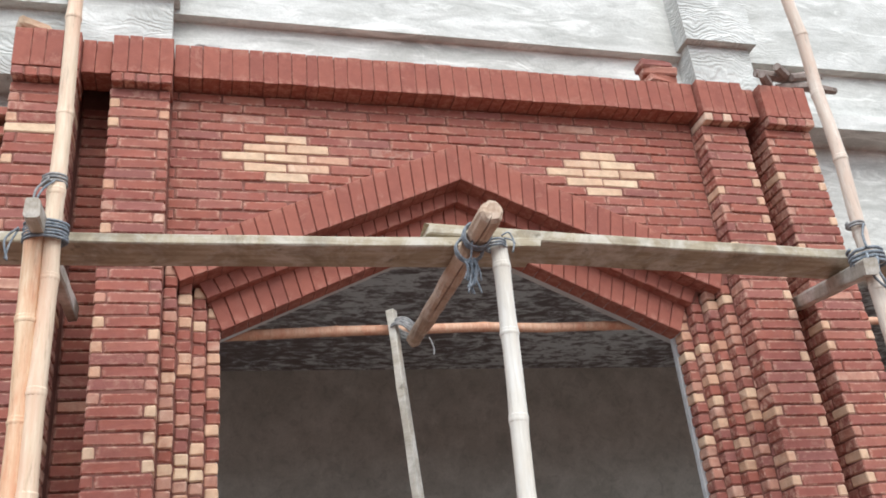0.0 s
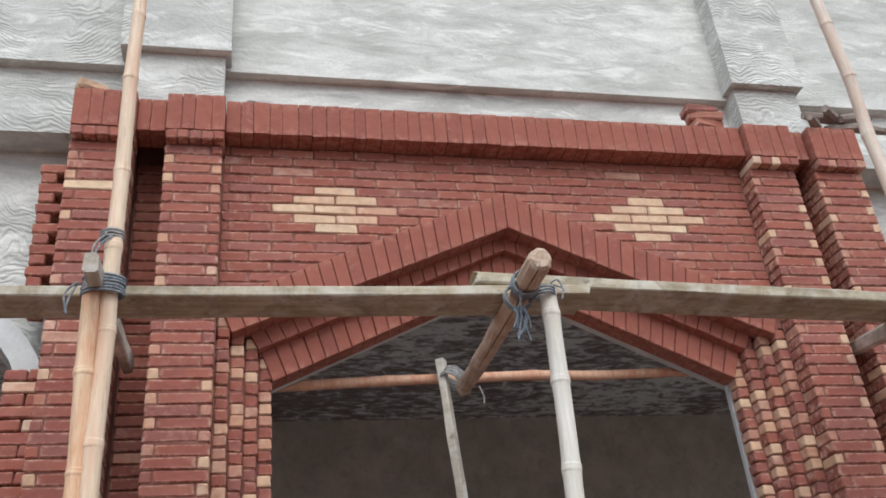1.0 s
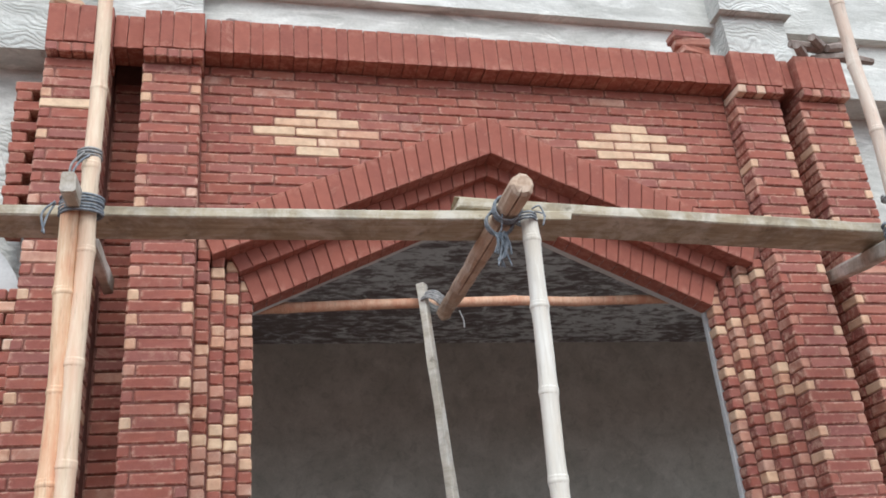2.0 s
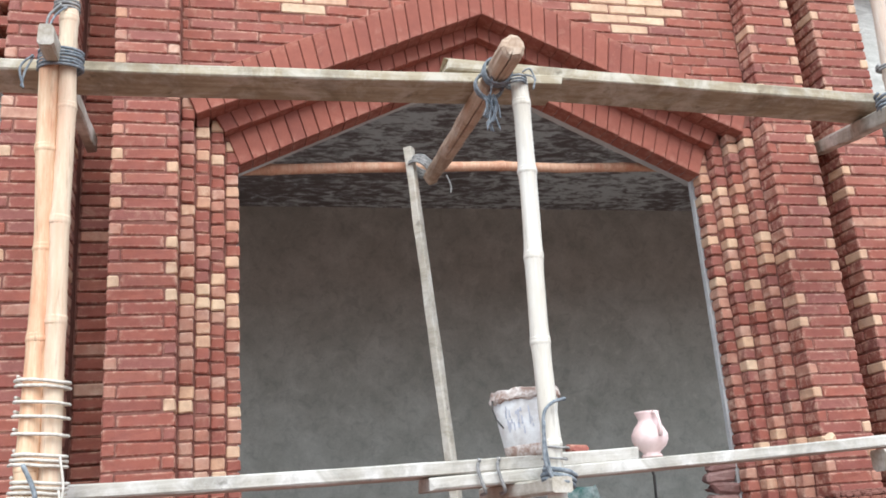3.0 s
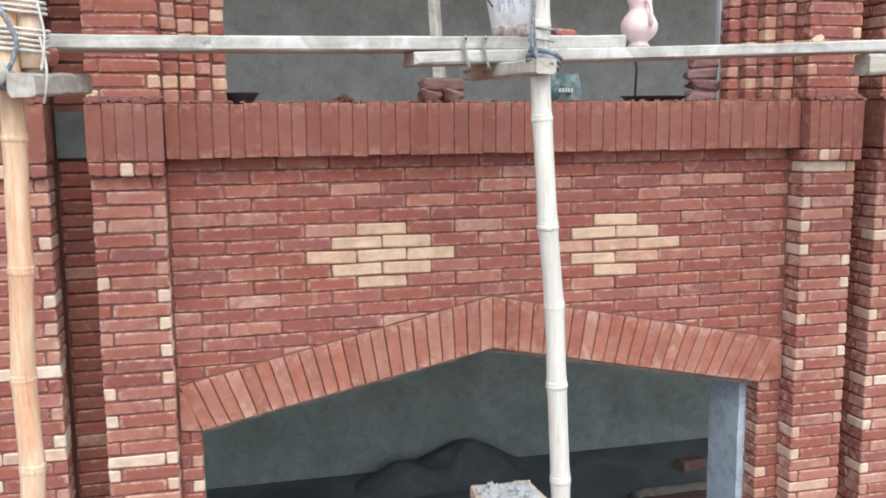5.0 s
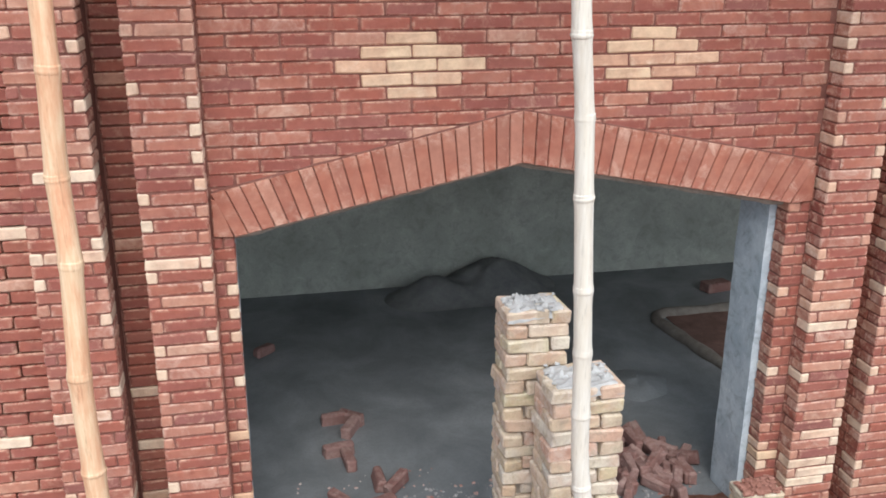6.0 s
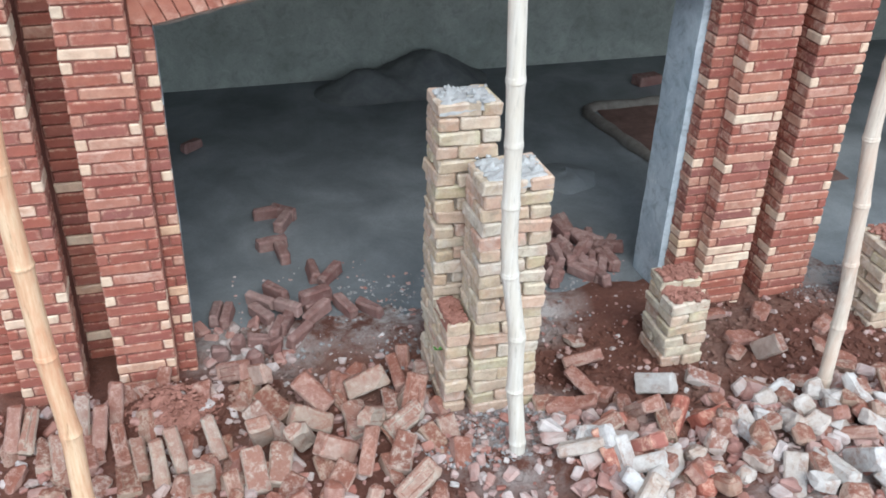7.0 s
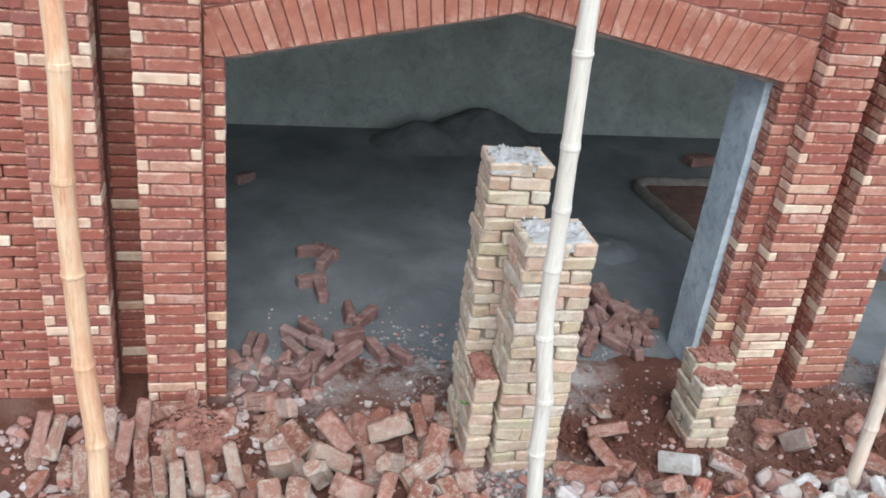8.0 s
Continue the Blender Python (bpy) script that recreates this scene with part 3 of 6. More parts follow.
# ---- rough grey plaster above and beside ----
def grey_walls():
    for name, label, x0, x1, coat in (("wall_parapet_1", "grey cement wall with combed wavy trowel marks", -9, -1.1, combed_plaster),
                                      ("wall_parapet_2", "grey cement wall panel with pale trowel smears", -1.1, 2.65, wavy_plaster),
                                      ("wall_parapet_3", "grey cement wall with smeared trowel marks", 2.65, 11, wavy_plaster)):
        structure(name, label, *joined([box(x0, x1, 0.16, 0.5, 6.72, 7.10), box(x0, x1, 0.09, 0.5, 7.10, 12.0)]), coat)
    for i, (x0, x1) in enumerate(((-1.42, -0.80), (2.40, 2.92))):
        structure("trim_pilaster_%d" % (i + 1), "grey cement pilaster with a stepped base", *joined([
            box(x0 + 0.035, x1 - 0.035, 0.0, 0.2, 6.715, 7.13), box(x0, x1, -0.06, 0.1, 7.13, 12.0)]), combed_plaster)
    arch = []
    for i in range(13):
        a = math.pi * i / 12
        arch.append((-3.0 + 1.25 * math.cos(a), 5.1 + 0.62 * math.sin(a)))
    # the gap left of x -4.7 is out of view, added to brighten the room
    left = [(-1.60, 2.62), (-1.60, 6.60), (-9, 6.60), (-9, 5.3), (-7.0, 5.3), (-4.7, 5.3), (-4.7, 2.62), (-4.25, 2.62)] + arch[::-1] + [(-1.75, 2.62)]
    arch = [(8.4 - 3.0 + 1.9 - 0.4 + 1.6 * math.cos(math.pi * i / 12), 5.0 + 0.5 * math.sin(math.pi * i / 12)) for i in range(13)]
    structure("wall_left_bay", "unfinished grey plastered bay with a curved opening", *joined([
        prism(left, 0.30, 0.5), box(-9, -1.60, 0.10, 0.5, 6.60, 6.72)]), combed_plaster)
    band = []
    for i in range(24):
        p = [(-3.0 + (1.245 + d) * math.cos(math.pi * j / 24), 5.1 + (0.615 + d) * math.sin(math.pi * j / 24)) for j, d in ((i, 0), (i + 1, 0), (i + 1, 0.125), (i, 0.125))]
        band.append(prism(p, 0.15, 0.31))
    structure("trim_left_arch", "curved grey cement band over the side opening", *joined(band), smooth_plaster)
    # openings past x 6.1 are unseen too, added to let light in
    right = [(3.08, 5.62), (11, 5.62), (11, 6.60), (3.08, 6.60)]
    structure("wall_right_bay", "unfinished grey plastered bay beside the pier", *joined([
        prism(right, 0.34, 0.5), box(3.08, 11, 0.10, 0.5, 6.60, 6.72), box(3.08, 11, 0.34, 0.5, 2.62, 3.33), box(5.6, 6.1, 0.34, 0.5, 3.33, 5.62), box(8.6, 11, 0.34, 0.5, 3.33, 5.62),
        box(5.6, 6.1, 0.34, 0.5, GROUND - 0.1, 2.62), box(8.6, 11, 0.34, 0.5, GROUND - 0.1, 2.62), box(6.1, 8.6, 0.34, 0.5, 2.3, 2.62), box(3.08, 5.6, 0.34, 0.5, 2.3, 2.62)]), wavy_plaster)
    structure("wall_left_low", "grey cement wall of the lower left bay", *joined([box(-9, -3.9, 0.34, 0.5, GROUND - 0.1, 2.62), box(-3.9, -1.60, 0.34, 0.5, 2.2, 2.62)]), smooth_plaster)


grey_walls()


# ---- scaffold ----
def sweep(points, radii, sides=10, cap=True):
    """A round bar along points with its own radius at each."""
    pts = [Vector(p) for p in points]
    verts, faces = [], []
    up = Vector((0.31, 0.2, 0.93))
    for i, p in enumerate(pts):
        d = (pts[min(i + 1, len(pts) - 1)] - pts[max(i - 1, 0)]).normalized()
        if abs(d.dot(up)) > 0.95:
            up = Vector((0.9, 0.4, 0.1))
        u = d.cross(up).normalized()
        v = d.cross(u)
        for k in range(sides):
            a = 2 * math.pi * k / sides
            verts.append(tuple(p + (u * math.cos(a) + v * math.sin(a)) * radii[i]))
    for i in range(len(pts) - 1):
        for k in range(sides):
            a, b = i * sides + k, i * sides + (k + 1) % sides
            faces.append((a, b, b + sides, a + sides))
    if cap:
        faces.append(tuple(range(sides - 1, -1, -1)))
        n = (len(pts) - 1) * sides
        faces.append(tuple(range(n, n + sides)))
    return verts, faces


def bamboo(name, label, bends, r0, r1, node_gap, material, seed, group="bamboo scaffold poles"):
    """A bamboo cane through the given bends, with swollen nodes and scars."""
    g = random.Random(seed)
    bends = [Vector(b) for b in bends]
    base = bends[0].copy()
    lengths = [(b - a).length for a, b in zip(bends, bends[1:])]
    total = sum(lengths)

    def at(s):
        for a, b, l in zip(bends, bends[1:], lengths):
            if s <= l or b is bends[-1]:
                return a.lerp(b, min(1.0, s / l))
            s -= l

    nodes, s = [], g.uniform(0.1, node_gap)
    while s < total - 0.05:
        nodes.append(s)
        s += node_gap * g.uniform(0.82, 1.18)
    marks = [(0.0, 1.0), (total, 1.0)]
    for n in nodes:
        marks += [(n - 0.07, 0.96), (n - 0.03, 0.985), (n - 0.012, 1.03), (n, 1.04), (n + 0.012, 1.02), (n + 0.03, 0.985), (n + 0.07, 0.96)]
    s = 0.0
    while s < total:
        if all(abs(s - m[0]) > 0.04 for m in marks):
            marks.append((s, 0.96))
        s += 0.12
    marks = sorted(m for m in marks if 0 <= m[0] <= total)
    wob = [(g.uniform(-1, 1), g.uniform(-1, 1)) for _ in range(len(nodes) + 2)]

    def drift(s):
        k = sum(1 for n in nodes if n < s)
        lo = nodes[k - 1] if k else 0.0
        hi = nodes[k] if k < len(nodes) else total
        f = (s - lo) / max(hi - lo, 0.01)
        a, b = wob[k], wob[min(k + 1, len(wob) - 1)]
        return Vector((a[0] * (1 - f) + b[0] * f, a[1] * (1 - f) + b[1] * f, 0)) * 0.011

    along = (bends[-1] - bends[0]).normalized()
    pts, radii = [], []
    for s, k in marks:
        d = drift(s)
        if abs(along.z) < 0.5:
            d = Vector((0, d.x, d.y))
        pts.append(at(s) + d - base)
        radii.append((r0 + (r1 - r0) * s / total) * k)
    ob = new(name, mesh_of(name, *sweep(pts, radii, 14), material, True))
    ob.location = base
    for n in nodes:
        # the swollen joint: a ridge, a groove and the scar of the sheath
        d = (at(min(n + 0.03, total)) - at(n - 0.03)).normalized()
        p = at(n) - base + (drift(n) if abs(along.z) >= 0.5 else Vector((0, drift(n).x, drift(n).y)))
        r, k = r0 + (r1 - r0) * n / total, g.uniform(0.98, 1.03)
        steps = [(-0.016, 1.0), (-0.011, 1.055), (-0.005, 1.075 * k), (0.001, 1.075 * k), (0.004, 1.035), (0.008, 1.05), (0.012, 1.04), (0.017, 1.0)]
        tilt = Vector((g.uniform(-0.08, 0.08), g.uniform(-0.08, 0.08), 0))
        child("joint", mesh_of("joint", *sweep([p + (d + tilt) * q for q, f in steps], [r * f for q, f in steps], 14), material, True), ob)
    return tagged(ob, label, "bamboo pole", group)


def scaffold_poles():
    bamboo("bamboo_pole", "long pale bamboo scaffold pole standing in rubble", [(0.75, -1.1, GROUND - 0.03), (0.735, -1.1, 0.16), (0.69, -1.1, 0.69), (0.63, -1.1, 1.18), (0.59, -1.1, 1.85), (0.564, -1.1, 2.5), (0.552, -1.1, 2.75), (0.528, -1.1, 3.2), (0.507, -1.1, 3.5), (0.504, -1.1, 4.1), (0.517, -1.1, 4.5), (0.515, -1.1, 5.02)], 0.040, 0.036, 0.33, bamboo_pale, 3)
    bamboo("bamboo_pole", "tan bamboo scaffold pole lashed to a second cane", [(-1.235, -1.1, GROUND - 0.03), (-1.24, -1.1, 0.3), (-1.255, -1.1, 1.06), (-1.262, -1.1, 1.6), (-1.255, -1.1, 2.3), (-1.238, -1.1, 3.6), (-1.232, -1.1, 4.07), (-1.227, -1.1, 4.6), (-1.228, -1.1, 5.06)], 0.046, 0.034, 0.36, bamboo_blush, 5)
    bamboo("bamboo_pole", "tan upper bamboo cane lashed beside a lower pole", [(-1.163, -1.1, 3.43), (-1.162, -1.1, 4.1), (-1.166, -1.1, 4.6), (-1.174, -1.1, 5.06), (-1.171, -1.1, 5.55), (-1.171, -1.1, 6.9)], 0.036, 0.029, 0.40, bamboo_tan, 8)
    bamboo("bamboo_pole", "weathered bamboo scaffold pole beside the brick pier", [(2.5, -1.1, GROUND - 0.03), (2.452, -1.1, 0.65), (2.41, -1.1, 0.94), (2.325, -1.1, 1.7), (2.31, -1.1, 3.4), (2.275, -1.1, 4.8), (2.298, -1.1, 5.2), (2.325, -1.1, 5.7), (2.324, -1.1, 6.05), (2.31, -1.1, 6.49), (2.335, -1.1, 8.0)], 0.038, 0.030, 0.34, bamboo_weathered, 11)
    bamboo("bamboo_ledger", "orange-brown bamboo ledger tied level inside the opening", [(-1.0, 0.40, 5.21), (0.4, 0.40, 5.25), (1.6, 0.40, 5.285), (3.9, 0.40, 5.32)], 0.031, 0.026, 0.42, bamboo_orange, 13)


scaffold_poles()


def board(name, label, a, b, width, thick, material, seed, group="scaffold planks"):
    """A sawn board from a to b, measured along its top front edge, with worn arrises and a slight bow."""
    a, b = Vector(a), Vector(b)
    g = random.Random(seed)
    n = 14
    length = (b - a).length
    verts, faces = [], []
    for i in range(n + 1):
        s = length * i / n
        bow = -0.006 * math.sin(math.pi * i / n)
        end = 0.012 if i in (0, n) else 0.0
        w = g.uniform(-0.004, 0.004)
        r = 0.006
        sec = [(0 + w, -r), (r + w, 0), (width - r, 0), (width, -r), (width, -thick + r), (width - r, -thick), (r + w, -thick), (w, -thick + r)]
        for y, z in sec:
            verts.append((s + g.uniform(-end, end), y, z + bow + g.uniform(-0.0015, 0.0015)))
    for i in range(n):
        for k in range(8):
            p, q = i * 8 + k, i * 8 + (k + 1) % 8
            faces.append((p, q, q + 8, p + 8))
    faces += [tuple(range(7, -1, -1)), tuple(range(n * 8, n * 8 + 8))]
    ob = new(name, mesh_of(name, verts, faces, material))
    d = b - a
    ob.matrix_basis = Matrix.Translation(a) @ Euler((0, -math.atan2(d.z, math.hypot(d.x, d.y)), math.atan2(d.y, d.x))).to_matrix().to_4x4()
    return tagged(ob, label, "plank", group)


def scaffold_planks():
    board("scaffold_plank", "weathered scaffold plank carried on a rough putlog", (-2.6, -0.92, 5.108), (0.78, -0.92, 5.153), 0.21, 0.046, board_wood, 1)
    board("scaffold_plank", "lime-splashed scaffold plank overlapping another plank", (0.285, -0.90, 5.224), (2.75, -0.90, 5.138), 0.23, 0.052, board_wood, 2)
    board("scaffold_plank", "narrow lime-whitened plank under the bucket", (-1.14, -0.93, 3.551), (0.915, -0.93, 3.573), 0.20, 0.050, lime_board, 3)
    board("scaffold_plank", "long pale plank that carries a clay pot", (0.095, -0.935, 3.504), (3.4, -0.935, 3.621), 0.22, 0.046, lime_board, 4)


scaffold_planks()


def timber(name, label, a, b, sx, sz, material, seed, category="beam"):
    """A squared length of timber from a to b, rough at the arrises."""
    a, b = Vector(a), Vector(b)
    g = random.Random(seed)
    length = (b - a).length
    n = 8
    verts, faces = [], []
    for i in range(n + 1):
        y = length * i / n
        for x, z in ((-0.5, -0.38), (-0.38, -0.5), (0.38, -0.5), (0.5, -0.38), (0.5, 0.38), (0.38, 0.5), (-0.38, 0.5), (-0.5, 0.38)):
            verts.append((x * sx + g.uniform(-0.003, 0.003), y, z * sz + g.uniform(-0.003, 0.003)))
    for i in range(n):
        for k in range(8):
            p, q = i * 8 + k, i * 8 + (k + 1) % 8
            faces.append((p, q, q + 8, p + 8))
    faces += [tuple(range(7, -1, -1)), tuple(range(n * 8, n * 8 + 8))]
    ob = new(name, mesh_of(name, verts, faces, material))
    ob.matrix_basis = Matrix.Translation(a) @ (b - a).to_track_quat("Y", "Z").to_matrix().to_4x4()
    return tagged(ob, label, category)


def rough_log():
    """The thick barked putlog with a long drying crack in its end."""
    a, b = Vector((0.408, -1.37, 5.022)), Vector((0.492, 0.30, 5.158))
    g = random.Random(4)
    n, sides, crack = 26, 36, 25
    verts, faces = [], []
    d = (b - a).normalized()
    u = d.cross(Vector((0, 0, 1))).normalized()
    v = u.cross(d)
    for i in range(n + 1):
        f = (i / n) if i > 2 else (0, 0.008, 0.025)[i]
        p = (b - a) * f + u * 0.012 * math.sin(4 * f + 1) + v * 0.008 * math.sin(6 * f)
        for k in range(sides):
            ang = 2 * math.pi * k / sides
            if k in (crack - 1, crack + 1):
                ang = 2 * math.pi * (crack + (k - crack) * 0.3) / sides
            r = 0.047 * (1 - 0.14 * f) * (1 + 0.16 * noise.noise((math.cos(ang) * 1.5, math.sin(ang) * 1.5, f * 6)) + 0.05 * g.uniform(-1, 1))
            if k == crack and f < 0.72:
                r *= 0.35
            back = d * (0.008 * noise.noise((math.cos(ang) * 2, math.sin(ang) * 2, 9)) if i == 0 else 0)
            r *= (0.74, 1.0, 1.05, 1.06)[i] if i < 4 else 1.0
            verts.append(tuple(p + back + (u * math.cos(ang) + v * math.sin(ang)) * r))
    for i in range(n):
        for k in range(sides):
            p, q = i * sides + k, i * sides + (k + 1) % sides
            faces.append((p, q, q + sides, p + sides))
    faces += [tuple(range(sides - 1, -1, -1)), tuple(range(n * sides, n * sides + sides))]
    ob = new("putlog", mesh_of("putlog", verts, faces, putlog_wood))
    ob.location = a
    tagged(ob, "rough cracked brown log that bears the upper planks", "log")


rough_log()


def putlogs():
    timber("putlog", "squared grey timber end lashed to the bamboo", (-1.214, -1.32, 5.0), (-1.236, 0.075, 5.20), 0.05, 0.075, grey_wood, 21)
    timber("putlog", "squared grey timber under the plank end", (2.20, -1.2, 4.91), (2.745, 0.06, 5.28), 0.06, 0.075, grey_wood, 22)
    timber("putlog", "short squared timber under the lower planks", (-1.18, -1.24, 3.375), (-1.075, -0.7, 3.395), 0.085, 0.07, grey_wood, 23)
    timber("putlog", "lime-crusted timber under the lower planks", (0.50, -1.18, 3.44), (0.395, -0.62, 3.44), 0.085, 0.055, grey_wood, 24)
    timber("putlog", "pale timber lying under the lower plank end", (2.0, -0.89, 3.468), (3.3, -0.87, 3.514), 0.10, 0.085, grey_wood, 25)
    timber("timber_post", "thin whitewashed timber prop standing on the sill", (0.478, 0.25, SILL + 0.12), (0.372, 0.33, 5.335), 0.06, 0.045, post_wood, 26, "post")


putlogs()


def log_end():
    run = [(0, 0, 0), (0.004, 0.1, 0.002), (0.01, 0.3, 0.0), (0.03, 0.62, 0.01)]
    ob = new("putlog", mesh_of("putlog", *sweep(run, [0.036, 0.04, 0.041, 0.04], 16), grey_wood, True))
    ob.location = (-1.255, -1.24, 3.405)
    tagged(ob, "short round log lashed under the lower plank", "log")


log_end()


def smooth_run(points, steps):
    """A smooth curve through the given points."""
    p = [Vector(q) for q in points]
    out = []
    for i in range(len(p) - 1):
        a, b, c, d = p[max(i - 1, 0)], p[i], p[i + 1], p[min(i + 2, len(p) - 1)]
        for k in range(steps):
            f = k / steps
            out.append(0.5 * ((2 * b) + (c - a) * f + (2 * a - 5 * b + 4 * c - d) * f * f + (3 * b - a - 3 * c + d) * f ** 3))
    out.append(p[-1])
    return out


def coil(name, label, centre, axis, radius, turns, pitch, r, material, squash=1.0, tail=()):
    """Rope wound round something, with loose ends."""
    g = random.Random(len(label) + turns)
    c, d = Vector(centre), Vector(axis).normalized()
    u = d.cross(Vector((0, 1, 0.1))).normalized()
    v = d.cross(u)
    pts = []
    for i in range(turns * 14 + 1):
        a = 2 * math.pi * i / 14
        k = radius * (1 + 0.05 * g.uniform(-1, 1))
        pts.append((u * math.cos(a) * squash + v * math.sin(a)) * k + d * (pitch * (i / 14 - turns / 2) + 0.08 * pitch * g.uniform(-1, 1)))
    parts = [sweep(smooth_run(pts, 2), [r] * (len(pts) * 2 - 1), 7)]
    ob = new(name, mesh_of(name, *joined(parts), material, True))
    ob.location = c
    for t in tail:
        run = smooth_run([Vector(p) - c for p in t], 6)
        child("loose_end", mesh_of("loose_end", *sweep(run, [r * 0.75 * (1 + 0.12 * math.sin(3.1 * n)) for n in range(len(run))], 7), material, True), ob)
    return tagged(ob, label, "rope", "scaffold lashings")


def lashings():
    Z = (0, 0, 1)
    coil("lashing", "grey rope wound round the bamboo and timber end", (-1.198, -1.1, 5.015), Z, 0.055, 6, 0.013, 0.0055, blue_rope, 1.35, [[(-1.28, -1.15, 5.005), (-1.3, -1.17, 4.935), (-1.31, -1.17, 4.875)], [(-1.28, -1.16, 5.005), (-1.315, -1.18, 4.945), (-1.3, -1.18, 4.865)], [(-1.25, -1.17, 5.035), (-1.22, -1.16, 5.155), (-1.18, -1.14, 5.215)]])
    coil("lashing", "grey rope collar tied round the upper cane", (-1.186, -1.1, 5.235), Z, 0.041, 3, 0.014, 0.006, grey_rope, 1.0, [[(-1.2, -1.14, 5.225), (-1.235, -1.16, 5.165), (-1.24, -1.17, 5.105)]])
    for k, (z, t) in enumerate(((3.52, 5), (3.62, 3), (3.70, 1), (3.755, 1), (3.80, 1), (3.86, 2))):
        coil("lashing", "off-white rope wound round two bamboo canes", (-1.20, -1.1, z), (0.12, 0.0, 1), 0.051, t, 0.016, 0.0055, white_rope, 1.62, [[(-1.13, -1.16, z), (-1.115, -1.17, z - 0.1), (-1.13, -1.17, z - 0.2)]] if k < 2 else [])
    coil("lashing", "faded blue cloth strip tied round the lower timber", (-1.26, -1.14, 3.40), (0.3, 0, 1), 0.075, 2, 0.03, 0.010, blue_rope, 1.3, [[(-1.22, -1.19, 3.42), (-1.19, -1.2, 3.5), (-1.23, -1.2, 3.6)], [(-1.28, -1.2, 3.42), (-1.21, -1.21, 3.37), (-1.16, -1.2, 3.40)]])
    coil("lashing", "blue-grey rope wound round the log", (0.423, -1.13, 5.04), (0.05, 1, 0.08), 0.055, 4, 0.012, 0.005, blue_rope)
    coil("lashing", "blue-grey rope tying the pole head to the log", (0.507, -1.1, 5.015), Z, 0.044, 3, 0.013, 0.005, blue_rope, 1.0, [[(0.535, -1.14, 5.03), (0.57, -1.15, 5.01), (0.56, -1.15, 4.96)], [(0.525, -1.14, 5.04), (0.555, -1.15, 5.05), (0.575, -1.15, 5)]])
    knot = [[(0.4, -1.09, 5.11), (0.398, -1.14, 5.02), (0.39, -1.12, 4.94)]]
    g = random.Random(9)
    for n in range(15):
        x, y = 0.397 + g.uniform(-0.025, 0.03), -1.04 + g.uniform(-0.03, 0.01)
        knot.append([(x, y, 4.97 + g.uniform(-0.02, 0.02)), (x + g.uniform(-0.025, 0.025), y - 0.02, 4.92), (x + g.uniform(-0.02, 0.03), y - 0.02, 4.87 - 0.07 * g.random())])
    coil("lashing", "frayed blue rope knot hanging under the log", (0.415, -1.04, 5.025), (0.05, 1, 0.08), 0.056, 4, 0.011, 0.0055, blue_rope, 1.0, knot)
    coil("lashing", "grey rope tying log, post and ledger", (0.43, 0.315, 5.225), (0.5, 0.3, 0.8), 0.058, 6, 0.012, 0.006, grey_rope, 1.1, [[(0.54, 0.2, 5.13), (0.56, 0.2, 5.07), (0.557, 0.2, 5.03)]])
    coil("lashing", "blue rope lashing round pole and plank end", (2.3, -1.08, 5.01), Z, 0.065, 4, 0.02, 0.008, blue_rope, 1.2, [[(2.245, -1.15, 5), (2.225, -1.17, 4.88), (2.285, -1.17, 4.81)], [(2.285, -1.16, 4.98), (2.255, -1.18, 4.88), (2.315, -1.18, 4.78)], [(2.255, -1.15, 5.03), (2.265, -1.14, 5.1), (2.29, -1.14, 5.16)]])
    coil("lashing", "grey rope collar on the bamboo pole", (2.277, -1.1, 5.17), Z, 0.038, 2, 0.014, 0.006, grey_rope)
    coil("lashing", "blue cloth strip binding the pole to a timber", (0.515, -1.115, 3.47), (0.35, 0.1, 1), 0.052, 3, 0.018, 0.0085, blue_rope, 1.1, [[(0.475, -1.16, 3.45), (0.455, -1.17, 3.56), (0.46, -1.17, 3.68), (0.50, -1.16, 3.725), (0.555, -1.15, 3.74)], [(0.47, -1.17, 3.46), (0.445, -1.18, 3.53), (0.455, -1.18, 3.66)]])
    coil("lashing", "thin grey rope round the pale pole", (0.515, -1.1, 3.56), (0.25, 0, 1), 0.045, 2, 0.04, 0.004, grey_rope)
    for x in (0.27, 0.345):
        loop = [(x, -0.72, 3.56), (x + 0.02, -0.80, 3.556), (x + 0.01, -0.93, 3.558), (x - 0.005, -0.952, 3.53), (x + 0.005, -0.955, 3.48), (x + 0.02, -0.945, 3.44), (x + 0.03, -0.85, 3.435)]
        run = smooth_run([Vector(p) - Vector(loop[0]) for p in loop], 5)
        ob = new("lashing", mesh_of("lashing", *sweep(run, [0.0065] * len(run), 7), grey_rope, True))
        ob.location = loop[0]
        tagged(ob, "grey rope loop over the plank edge", "rope", "scaffold lashings")


lashings()


# ---- things on the scaffold ----
def spun(profile, sides=28):
    """A body turned about z from pairs of radius and height."""
    verts, faces = [], []
    for r, z in profile:
        for k in range(sides):
            a = 2 * math.pi * k / sides
            verts.append((r * math.cos(a), r * math.sin(a), z))
    for i in range(len(profile) - 1):
        for k in range(sides):
            p, q = i * sides + k, i * sides + (k + 1) % sides
            faces.append((p, q, q + sides, p + sides))
    faces.append(tuple(range(sides)))
    return verts, faces


